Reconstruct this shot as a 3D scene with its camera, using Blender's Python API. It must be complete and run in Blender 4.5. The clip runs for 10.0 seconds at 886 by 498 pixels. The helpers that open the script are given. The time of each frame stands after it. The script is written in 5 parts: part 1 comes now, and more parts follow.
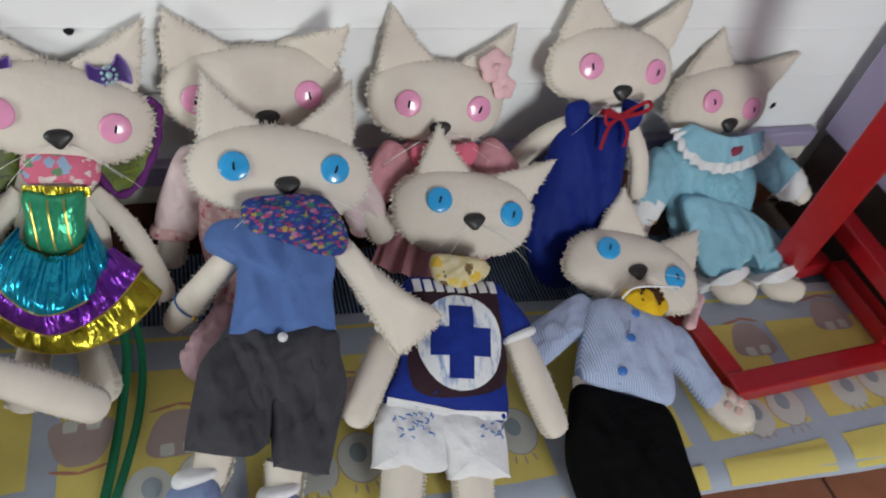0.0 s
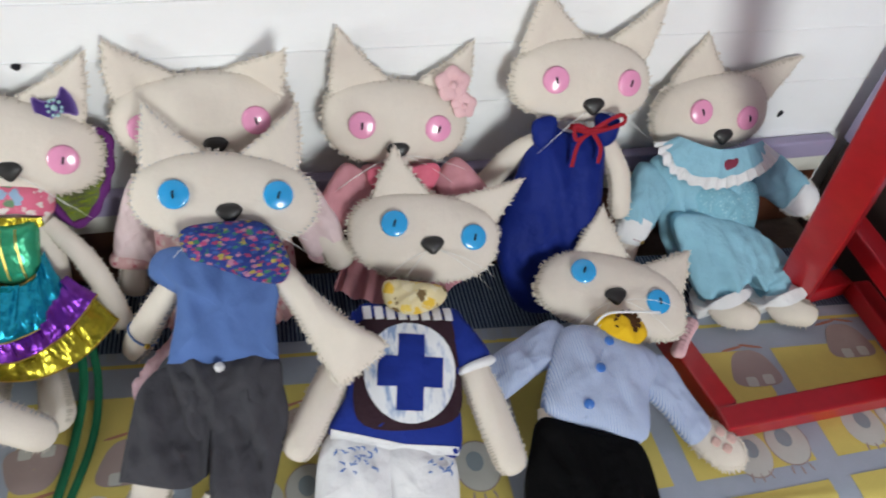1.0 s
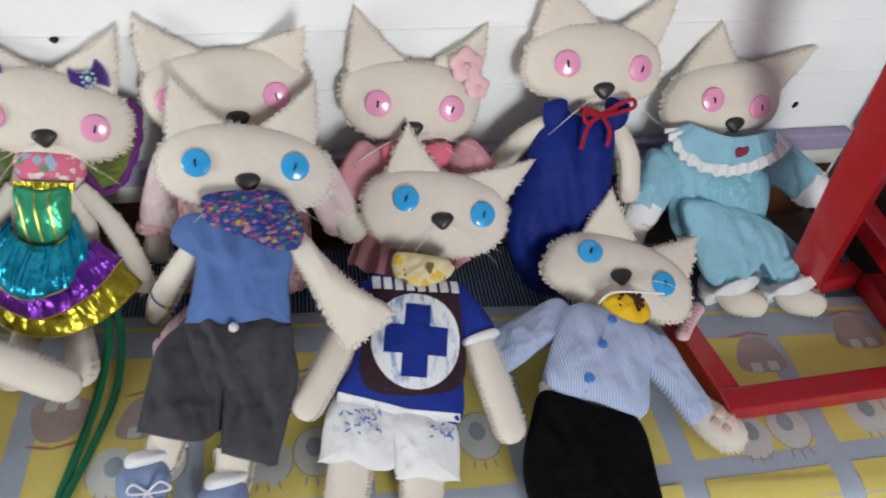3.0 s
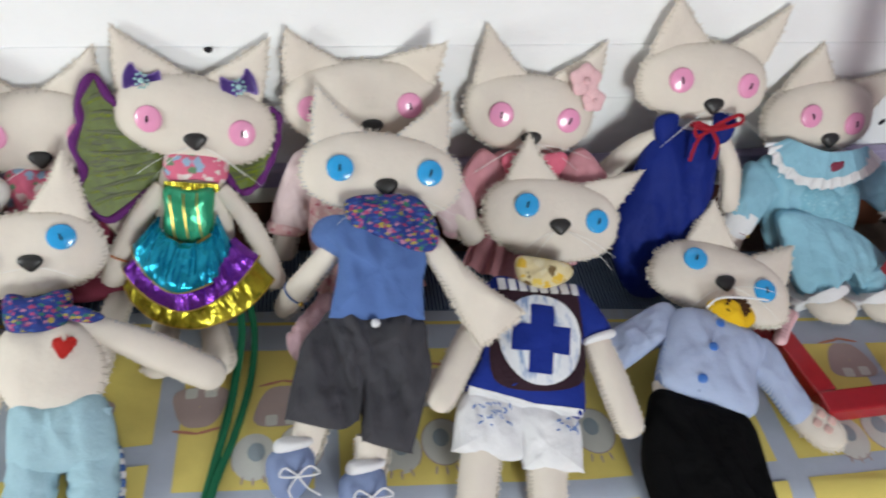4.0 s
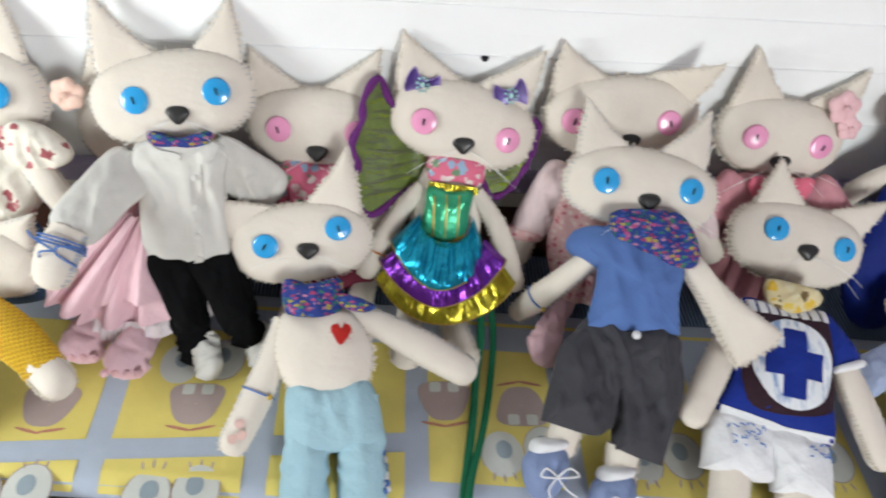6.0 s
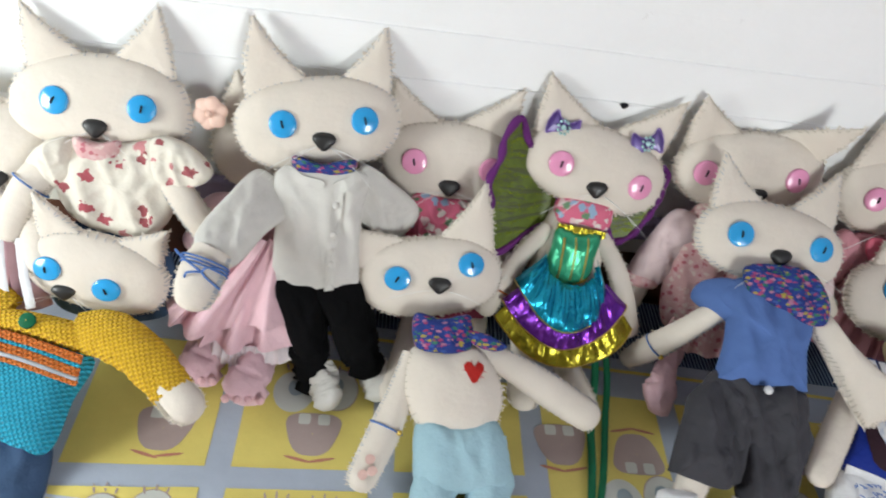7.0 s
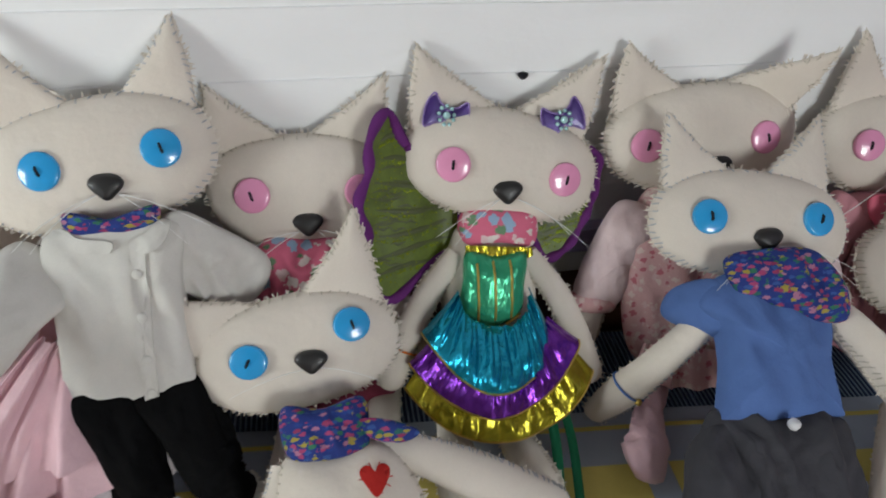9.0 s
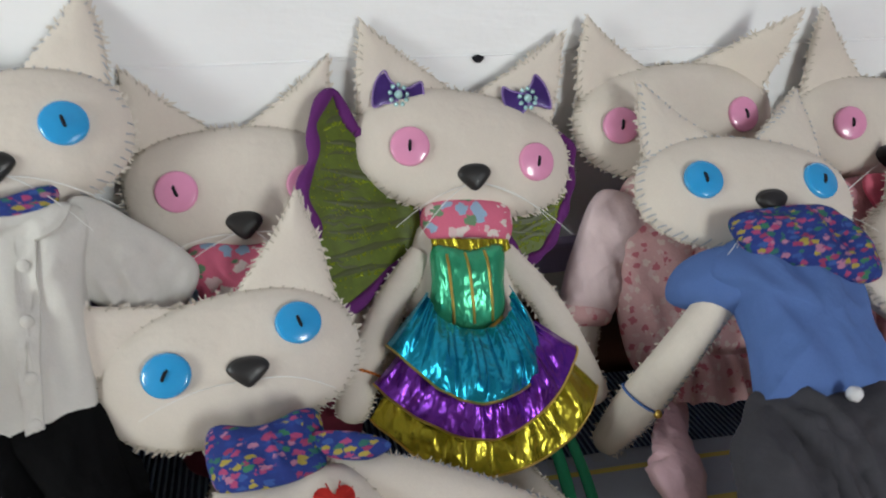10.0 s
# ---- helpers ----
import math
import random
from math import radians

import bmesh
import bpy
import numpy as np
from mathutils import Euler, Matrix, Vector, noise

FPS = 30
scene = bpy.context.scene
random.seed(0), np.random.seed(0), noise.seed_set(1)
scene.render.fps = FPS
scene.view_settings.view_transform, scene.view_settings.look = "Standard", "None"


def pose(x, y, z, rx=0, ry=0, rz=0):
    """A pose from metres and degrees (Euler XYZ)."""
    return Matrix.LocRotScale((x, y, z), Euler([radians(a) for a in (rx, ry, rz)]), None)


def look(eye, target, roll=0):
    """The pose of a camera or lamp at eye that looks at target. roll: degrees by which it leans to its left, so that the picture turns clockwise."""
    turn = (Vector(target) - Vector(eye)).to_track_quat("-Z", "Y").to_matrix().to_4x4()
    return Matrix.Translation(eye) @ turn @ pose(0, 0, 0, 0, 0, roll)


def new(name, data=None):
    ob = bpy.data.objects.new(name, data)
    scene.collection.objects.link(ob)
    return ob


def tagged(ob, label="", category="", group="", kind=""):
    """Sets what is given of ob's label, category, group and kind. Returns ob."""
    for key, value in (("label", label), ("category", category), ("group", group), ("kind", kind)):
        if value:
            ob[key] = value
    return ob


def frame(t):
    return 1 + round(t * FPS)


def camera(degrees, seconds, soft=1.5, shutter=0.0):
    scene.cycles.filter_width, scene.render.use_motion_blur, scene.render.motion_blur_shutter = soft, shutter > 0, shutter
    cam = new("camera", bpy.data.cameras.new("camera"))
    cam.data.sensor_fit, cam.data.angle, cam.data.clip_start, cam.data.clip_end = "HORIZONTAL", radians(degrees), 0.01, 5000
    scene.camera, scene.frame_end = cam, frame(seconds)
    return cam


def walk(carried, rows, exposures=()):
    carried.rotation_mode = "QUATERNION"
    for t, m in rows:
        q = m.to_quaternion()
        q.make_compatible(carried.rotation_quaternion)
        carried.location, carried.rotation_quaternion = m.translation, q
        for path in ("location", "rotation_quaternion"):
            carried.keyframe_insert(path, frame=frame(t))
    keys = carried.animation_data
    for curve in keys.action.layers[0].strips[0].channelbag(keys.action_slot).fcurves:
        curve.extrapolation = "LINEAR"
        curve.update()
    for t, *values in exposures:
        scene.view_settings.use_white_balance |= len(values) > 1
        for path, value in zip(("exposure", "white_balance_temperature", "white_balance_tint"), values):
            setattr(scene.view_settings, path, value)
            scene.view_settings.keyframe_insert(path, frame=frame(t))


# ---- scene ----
cam = camera(65.09, 10.0, soft=1.9, shutter=0.5)
EXPOSURES = ((0.0, -0.72), (0.5, -0.4), (1.0, -0.35), (2.5, -0.4), (4.0, -0.36), (5.0, -0.31), (6.0, -0.3), (7.3, -0.64), (7.5, -0.73), (8.0, -0.85), (8.5, -0.98), (9.0, -0.96), (9.5, -0.98), (10.0, -0.81))
PATH = [
    (0.0, (0.1421, -0.6239, 0.6676), (0.3485, -0.1891, 0.1594), 13.34),
    (0.5, (0.2112, -0.6282, 0.6480), (0.3537, -0.1778, 0.1315), 7.91),
    (1.0, (0.2716, -0.6287, 0.6670), (0.4058, -0.1637, 0.1612), 5.93),
    (1.5, (0.3336, -0.6117, 0.6507), (0.4573, -0.1456, 0.1433), 4.44),
    (2.0, (0.3448, -0.6240, 0.6532), (0.4619, -0.1399, 0.1614), 3.49),
    (2.5, (0.3278, -0.6365, 0.6601), (0.4384, -0.1621, 0.1574), 4.02),
    (2.7, (0.3146, -0.6517, 0.6619), (0.4213, -0.1809, 0.1550), 4.40),
    (3.8, (0.1808, -0.6868, 0.6833), (0.2886, -0.2074, 0.1847), 6.22),
    (4.0, (0.1528, -0.6791, 0.6894), (0.2534, -0.2048, 0.1845), 5.81),
    (4.5, (0.1003, -0.6718, 0.6926), (0.1824, -0.2000, 0.1820), 5.61),
    (5.0, (0.0575, -0.6638, 0.6933), (0.1362, -0.1916, 0.1827), 5.12),
    (5.5, (0.0030, -0.6715, 0.6935), (0.0721, -0.1938, 0.1864), 5.91),
    (6.0, (-0.0721, -0.6685, 0.6939), (-0.0225, -0.1891, 0.1862), 5.67),
    (6.2, (-0.1014, -0.6613, 0.6955), (-0.0588, -0.1846, 0.1847), 5.78),
    (7.3, (-0.2754, -0.6464, 0.6680), (-0.1979, -0.1439, 0.1869), 11.62),
    (7.5, (-0.2841, -0.6297, 0.6551), (-0.2021, -0.1330, 0.1687), 10.29),
    (8.0, (-0.2640, -0.6124, 0.6450), (-0.1771, -0.1024, 0.1735), 5.99),
    (8.5, (-0.1666, -0.5530, 0.5674), (-0.0743, -0.0302, 0.1112), 2.06),
    (9.0, (-0.1394, -0.5110, 0.5336), (-0.0342, 0.0231, 0.0934), 2.68),
    (9.5, (-0.1206, -0.5130, 0.4660), (-0.0084, 0.0670, 0.0905), -0.13),
    (10.0, (-0.1398, -0.5151, 0.3667), (0.0203, 0.1054, 0.0851), -0.18),
]
walk(cam, [(t, look(eye, target, roll)) for t, eye, target, roll in PATH], EXPOSURES)

# ---------------------------------------------------------------- light
world = bpy.data.worlds.new("sky")
scene.world = world
world.use_nodes = True
sky = world.node_tree.nodes.new("ShaderNodeTexSky")
sky.sky_type, sky.sun_disc = "NISHITA", False
sky.sun_elevation, sky.sun_rotation = radians(40), radians(200)
world.node_tree.links.new(sky.outputs["Color"], world.node_tree.nodes["Background"].inputs["Color"])
world.node_tree.nodes["Background"].inputs["Strength"].default_value = 0.08


def area_lamp(name, eye, target, w, h, power, tint):
    lamp = bpy.data.lights.new(name, "AREA")
    lamp.shape, lamp.size, lamp.size_y, lamp.energy, lamp.color = "RECTANGLE", w, h, power, tint
    ob = new(name, lamp)
    ob.matrix_world = look(eye, target)
    return ob


area_lamp("window_light_front", (0.84, -2.33, 0.62), (0.5, 0.0, 0.22), 0.6, 0.8, 54, (0.94, 1.0, 0.975))
area_lamp("window_light_side", (-1.19, -0.52, 0.4), (-0.45, -0.05, 0.25), 0.34, 0.38, 13, (0.93, 1.0, 0.985))


# ---------------------------------------------------------------- materials
def nodes_of(name):
    m = bpy.data.materials.new(name)
    m.use_nodes = True
    return m, m.node_tree.nodes, m.node_tree.links, m.node_tree.nodes["Principled BSDF"]


def coords(ns, ls, scale, rot=(0, 0, 0)):
    tc, mp = ns.new("ShaderNodeTexCoord"), ns.new("ShaderNodeMapping")
    mp.inputs["Scale"].default_value = scale if hasattr(scale, "__len__") else (scale,) * 3
    mp.inputs["Rotation"].default_value = [radians(a) for a in rot]
    ls.new(tc.outputs["Object"], mp.inputs["Vector"])
    return mp.outputs["Vector"]


def noise_tex(ns, ls, scale, detail=4, rough=0.6):
    n = ns.new("ShaderNodeTexNoise")
    n.inputs["Scale"].default_value, n.inputs["Detail"].default_value, n.inputs["Roughness"].default_value = 1, detail, rough
    ls.new(coords(ns, ls, scale), n.inputs["Vector"])
    return n.outputs["Fac"]


def mixed(ns, ls, fac, a, b):
    m = ns.new("ShaderNodeMix")
    m.data_type = "RGBA"
    for slot, v in ((0, fac), (6, a), (7, b)):
        if hasattr(v, "links"):
            ls.new(v, m.inputs[slot])
        else:
            m.inputs[slot].default_value = v if slot == 0 else (*v, 1)
    return m.outputs[2]


def ramp(ns, ls, fac, stops, constant=False):
    r = ns.new("ShaderNodeValToRGB")
    r.color_ramp.interpolation = "CONSTANT" if constant else "LINEAR"
    while len(r.color_ramp.elements) < len(stops):
        r.color_ramp.elements.new(0.5)
    for e, (p, c) in zip(r.color_ramp.elements, stops):
        e.position, e.color = p, (*c, 1)
    ls.new(fac, r.inputs["Fac"])
    return r.outputs["Color"]


def arith(ns, ls, op, a, b=0.0, c=0.0):
    m = ns.new("ShaderNodeMath")
    m.operation = op
    for i, v in enumerate((a, b, c)):
        if hasattr(v, "links"):
            ls.new(v, m.inputs[i])
        else:
            m.inputs[i].default_value = v
    return m.outputs[0]


def bumped(ns, ls, bsdf, height, strength, distance=0.001, normal=None):
    b = ns.new("ShaderNodeBump")
    b.inputs["Strength"].default_value, b.inputs["Distance"].default_value = strength, distance
    ls.new(height, b.inputs["Height"])
    if normal:
        ls.new(normal, b.inputs["Normal"])
    ls.new(b.outputs["Normal"], bsdf.inputs["Normal"])
    return b.outputs["Normal"]


def shade(c, k):
    return tuple(min(1, v * k) for v in c)


def cloth(name, colour, rough=0.9, weave=900, wrinkle=45, vary=0.12, sheen=0.02, relief=1.0):
    """Woven cloth: fine weave, soft creases and slight unevenness of dye."""
    m, ns, ls, p = nodes_of(name)
    col = mixed(ns, ls, noise_tex(ns, ls, 28), shade(colour, 1 - vary), shade(colour, 1 + vary))
    fine = noise_tex(ns, ls, weave, 2)
    col = mixed(ns, ls, arith(ns, ls, "MULTIPLY", fine, 0.35), col, shade(colour, 0.62))
    ls.new(col, p.inputs["Base Color"])
    p.inputs["Roughness"].default_value, p.inputs["Sheen Weight"].default_value = rough, sheen
    p.inputs["Specular IOR Level"].default_value = 0.12
    n = bumped(ns, ls, p, fine, 0.3 * relief, 0.0005)
    bumped(ns, ls, p, noise_tex(ns, ls, wrinkle, 3, 0.5), 0.7 * relief, 0.006, n)
    return m


def printed(name, ground, dots, scale, cover, rough=0.85):
    """Cloth with a small scattered print: ground colour and coloured motifs."""
    m, ns, ls, p = nodes_of(name)
    v = ns.new("ShaderNodeTexVoronoi")
    v.inputs["Scale"].default_value, v.inputs["Randomness"].default_value = 1, 0.9
    warp = ns.new("ShaderNodeVectorMath")
    warp.operation = "MULTIPLY_ADD"
    wn = ns.new("ShaderNodeTexNoise")
    wn.inputs["Scale"].default_value = 2.2
    base = coords(ns, ls, scale)
    ls.new(base, wn.inputs["Vector"])
    ls.new(wn.outputs["Color"], warp.inputs[0])
    warp.inputs[1].default_value = (0.9, 0.9, 0.9)
    ls.new(base, warp.inputs[2])
    ls.new(warp.outputs[0], v.inputs["Vector"])
    sep = ns.new("ShaderNodeSeparateColor")
    ls.new(v.outputs["Color"], sep.inputs[0])
    n = len(dots)
    motif = ramp(ns, ls, sep.outputs[0], [(i / n, c) for i, c in enumerate(dots)], True)
    mask = arith(ns, ls, "LESS_THAN", v.outputs["Distance"], cover)
    col = mixed(ns, ls, mask, ground, motif)
    col = mixed(ns, ls, arith(ns, ls, "MULTIPLY", noise_tex(ns, ls, 800, 2), 0.3), col, shade(ground, 0.5))
    ls.new(col, p.inputs["Base Color"])
    p.inputs["Roughness"].default_value = rough
    p.inputs["Specular IOR Level"].default_value = 0.12
    bumped(ns, ls, p, noise_tex(ns, ls, 60, 3), 0.5, 0.003)
    return m


def lame(name, colour, crumple=0.5, metal=0.85):
    """Shiny foil cloth with small crumples."""
    m, ns, ls, p = nodes_of(name)
    col = mixed(ns, ls, noise_tex(ns, ls, 60), shade(colour, 0.6), shade(colour, 1.0))
    ls.new(col, p.inputs["Base Color"])
    p.inputs["Metallic"].default_value, p.inputs["Roughness"].default_value = metal, 0.27
    bumped(ns, ls, p, noise_tex(ns, ls, (100, 100, 60), 2), crumple, 0.005)
    return m


def gloss(name, colour, rough=0.3, coat=0.0, vary=0.08, metal=0.0):
    m, ns, ls, p = nodes_of(name)
    col = mixed(ns, ls, noise_tex(ns, ls, 90), shade(colour, 1 - vary), shade(colour, 1 + vary))
    ls.new(col, p.inputs["Base Color"])
    p.inputs["Roughness"].default_value, p.inputs["Coat Weight"].default_value, p.inputs["Metallic"].default_value = rough, coat, metal
    bumped(ns, ls, p, noise_tex(ns, ls, 260, 3), 0.12, 0.0008)
    return m


def striped(name, a, b, pitch, axis=0, share=0.45, rough=0.9, bump=0.0):
    """Narrow woven stripes of two colours."""
    m, ns, ls, p = nodes_of(name)
    sep = ns.new("ShaderNodeSeparateXYZ")
    ls.new(coords(ns, ls, 1.0 / pitch), sep.inputs[0])
    fr = arith(ns, ls, "FRACT", arith(ns, ls, "ADD", sep.outputs[axis], 400.0))
    col = mixed(ns, ls, arith(ns, ls, "LESS_THAN", fr, share), a, b)
    col = mixed(ns, ls, arith(ns, ls, "MULTIPLY", noise_tex(ns, ls, 700, 2), 0.35), col, shade(a, 0.6))
    ls.new(col, p.inputs["Base Color"])
    p.inputs["Roughness"].default_value = rough
    p.inputs["Specular IOR Level"].default_value = 0.12
    n = bumped(ns, ls, p, noise_tex(ns, ls, 50, 3), 0.5, 0.003)
    if bump:
        bumped(ns, ls, p, arith(ns, ls, "SINE", arith(ns, ls, "MULTIPLY", sep.outputs[axis], 6.2832)), bump, pitch * 0.5, n)
    return m


def blotched(name, a, b, scale):
    """Cloth of one colour with soft streaks of another."""
    m, ns, ls, p = nodes_of(name)
    soft = ramp(ns, ls, noise_tex(ns, ls, scale, 3), [(0.5, (0, 0, 0)), (0.66, (1, 1, 1))])
    ls.new(mixed(ns, ls, soft, a, b), p.inputs["Base Color"])
    p.inputs["Roughness"].default_value, p.inputs["Specular IOR Level"].default_value = 0.8, 0.12
    bumped(ns, ls, p, noise_tex(ns, ls, 900, 2), 0.3, 0.0005)
    return m


def knitted(name, colour, pitch=0.0045):
    m, ns, ls, p = nodes_of(name)
    sep = ns.new("ShaderNodeSeparateXYZ")
    ls.new(coords(ns, ls, 6.2832 / pitch, (0, 18, 0)), sep.inputs[0])
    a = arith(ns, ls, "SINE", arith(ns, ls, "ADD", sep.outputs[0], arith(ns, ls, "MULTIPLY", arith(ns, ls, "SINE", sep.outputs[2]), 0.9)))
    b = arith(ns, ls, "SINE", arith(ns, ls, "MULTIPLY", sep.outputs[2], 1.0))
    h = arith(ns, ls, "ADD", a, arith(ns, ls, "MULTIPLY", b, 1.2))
    # Shade between stitches is put into the colour: valleys darker, ridges lighter.
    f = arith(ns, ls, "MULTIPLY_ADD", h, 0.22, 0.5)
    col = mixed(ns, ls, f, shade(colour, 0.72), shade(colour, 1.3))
    col = mixed(ns, ls, arith(ns, ls, "MULTIPLY", noise_tex(ns, ls, 300, 3), 0.25), col, shade(colour, 0.6))
    ls.new(col, p.inputs["Base Color"])
    p.inputs["Roughness"].default_value, p.inputs["Sheen Weight"].default_value = 0.95, 0.03
    bumped(ns, ls, p, h, 0.9, 0.0012)
    return m


MUSLIN = cloth("unbleached_muslin", (0.745, 0.675, 0.595), weave=1100, wrinkle=42, vary=0.07, relief=0.5)
THREAD = cloth("grey_blue_thread", (0.44, 0.46, 0.5), weave=1500)
PALE = cloth("pale_thread", (0.52, 0.47, 0.39), weave=1500)
FRAY = cloth("frayed_muslin_edge", (0.8, 0.74, 0.66), weave=1500)
BLUE_BTN = gloss("blue_button", (0.025, 0.34, 0.72), 0.2, 0.6)
SMALL_BTN = gloss("small_blue_button", (0.04, 0.15, 0.48), 0.3)
PINK_BTN = gloss("pink_button", (0.8, 0.32, 0.52), 0.2, 0.6)
BLACK = gloss("black_nose", (0.016, 0.015, 0.015), 0.45, 0.1)
DARK = cloth("black_thread", (0.02, 0.02, 0.025))
WHISK = gloss("nylon_whisker", (0.8, 0.8, 0.78), 0.35)
DENIM_BLUE = cloth("cornflower_cotton", (0.1, 0.18, 0.43), relief=0.6)
GREY = cloth("charcoal_cotton", (0.06, 0.059, 0.069))
FLORAL = printed("blue_floral_print", (0.03, 0.05, 0.22), [(0.42, 0.07, 0.17), (0.05, 0.2, 0.1), (0.42, 0.34, 0.06), (0.04, 0.16, 0.12), (0.46, 0.2, 0.3), (0.05, 0.11, 0.34), (0.32, 0.05, 0.12), (0.03, 0.06, 0.26)], (150, 190, 290), 0.5)
SUNFLOWER = printed("yellow_flower_print", (0.7, 0.6, 0.36), [(0.72, 0.46, 0.04), (0.75, 0.55, 0.1), (0.14, 0.08, 0.03), (0.74, 0.66, 0.45)], 75, 0.45)
PETAL = cloth("sunflower_yellow_cotton", (0.75, 0.46, 0.02))
SEED = cloth("sunflower_brown_cotton", (0.07, 0.03, 0.012))
PINK_PRINT = printed("pink_floral_print", (0.72, 0.17, 0.27), [(0.8, 0.74, 0.7), (0.3, 0.5, 0.68), (0.72, 0.17, 0.27), (0.78, 0.6, 0.6), (0.12, 0.3, 0.16)], 85, 0.42)
PALE_PRINT = printed("pale_pink_floral_print", (0.66, 0.4, 0.4), [(0.74, 0.6, 0.56), (0.5, 0.14, 0.18), (0.7, 0.5, 0.5)], 140, 0.4)
RED_PRINT = printed("cream_red_figure_print", (0.76, 0.71, 0.62), [(0.4, 0.05, 0.08), (0.76, 0.71, 0.62), (0.6, 0.22, 0.24), (0.76, 0.71, 0.62), (0.3, 0.04, 0.06), (0.76, 0.71, 0.62), (0.76, 0.71, 0.62)], 62, 0.44)
ROYAL = cloth("royal_blue_jersey", (0.012, 0.03, 0.24), 0.7)
MAROON = cloth("dark_maroon_jersey", (0.035, 0.016, 0.024), 0.7)
WHITE = cloth("white_cotton", (0.78, 0.78, 0.8))
CREAM = cloth("cream_shirt_cotton", (0.66, 0.64, 0.6), wrinkle=30, relief=0.6)
SHIRT = striped("blue_striped_shirting", (0.29, 0.37, 0.6), (0.58, 0.63, 0.75), 0.0027)
BADGE = blotched("white_blue_badge", (0.74, 0.76, 0.79), (0.24, 0.33, 0.52), (130, 130, 38))
JET = cloth("black_cotton", (0.002, 0.002, 0.0026), sheen=0.0)
NAVY = cloth("navy_satin", (0.007, 0.02, 0.18), 0.6)
RED = cloth("red_ribbon", (0.3, 0.012, 0.025), 0.6)
TURQ = cloth("turquoise_cotton", (0.27, 0.51, 0.64))
TURQ_DOT = printed("turquoise_dotted_cotton", (0.22, 0.46, 0.58), [(0.42, 0.65, 0.73), (0.32, 0.58, 0.68)], 260, 0.28)
ICE = cloth("pale_blue_fleece", (0.36, 0.54, 0.62), weave=500)
PINK = cloth("dusty_pink_cotton", (0.6, 0.28, 0.32))
SATIN = cloth("pale_pink_satin", (0.78, 0.52, 0.57), 0.42, sheen=0.1, wrinkle=34, relief=1.3)
LACE = cloth("white_pink_lace", (0.8, 0.71, 0.73), weave=320)
ORGANZA = cloth("pale_pink_organza", (0.72, 0.57, 0.58), 0.7, wrinkle=34, relief=1.2)
ROSE = cloth("rose_ribbon", (0.72, 0.16, 0.24), 0.5)
WINE = cloth("wine_cotton", (0.22, 0.04, 0.07))
GREEN_FOIL = lame("green_foil", (0.05, 0.46, 0.24), 0.5, 0.45)
TURQ_FOIL = lame("turquoise_foil", (0.012, 0.38, 0.58), 0.55, 0.75)
PURPLE_FOIL = lame("purple_foil", (0.22, 0.04, 0.46), 0.55, 0.75)
GOLD_FOIL = lame("gold_foil", (0.58, 0.49, 0.04), 0.55, 0.8)
GOLD_TRIM = gloss("gold_trim", (0.6, 0.42, 0.1), 0.35, 0, 0.2, 0.9)
WING = gloss("olive_glitter_wing", (0.09, 0.13, 0.006), 0.5, 0.0, 0.7)
WING_DARK = gloss("dark_wing_streak", (0.07, 0.085, 0.025), 0.45)
WING_GLITTER = gloss("green_glitter", (0.5, 0.6, 0.06), 0.25, 0.3, 0.2, 0.6)
WING_EDGE = cloth("purple_wing_edge", (0.14, 0.03, 0.17))
SEQUIN = gloss("purple_sequin", (0.05, 0.018, 0.16), 0.35, 0.2, 0.5, 0.2)
SEQUIN_RIM = gloss("violet_bead", (0.3, 0.2, 0.5), 0.25, 0.5, 0.3, 0.3)
SEQUIN_PALE = gloss("iridescent_sequin", (0.45, 0.72, 0.72), 0.2, 0.5, 0.3, 0.3)
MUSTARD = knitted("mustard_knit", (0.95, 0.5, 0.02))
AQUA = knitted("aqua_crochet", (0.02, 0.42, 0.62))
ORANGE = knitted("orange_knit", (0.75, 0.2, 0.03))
JEANS = cloth("dark_denim", (0.05, 0.09, 0.17))
BOTTLE_GREEN = cloth("bottle_green_ribbon", (0.012, 0.13, 0.06), 0.55)
FLOWER_PINK = cloth("pink_organza", (0.82, 0.52, 0.55), 0.5)
PEACH = cloth("peach_organza", (0.86, 0.6, 0.5), 0.5)
HEART = cloth("red_felt", (0.5, 0.03, 0.025))
CORD_BLUE = cloth("blue_cord", (0.1, 0.2, 0.5))
SHOE = cloth("pale_blue_shoe", (0.22, 0.28, 0.46))
PAW = cloth("pink_paw_paint", (0.7, 0.47, 0.42))


def wall_paint(name, colour, bump=0.35):
    m, ns, ls, p = nodes_of(name)
    col = mixed(ns, ls, noise_tex(ns, ls, 5, 5), shade(colour, 0.92), shade(colour, 1.05))
    spots = arith(ns, ls, "GREATER_THAN", noise_tex(ns, ls, 22, 5, 0.7), 0.69)
    col = mixed(ns, ls, arith(ns, ls, "MULTIPLY", spots, 0.12), col, (0.35, 0.33, 0.3))
    ls.new(col, p.inputs["Base Color"])
    p.inputs["Roughness"].default_value = 0.45
    n = bumped(ns, ls, p, noise_tex(ns, ls, (6, 6, 22), 4), bump, 0.01)
    bumped(ns, ls, p, noise_tex(ns, ls, 140, 3), 0.2, 0.001, n)
    return m


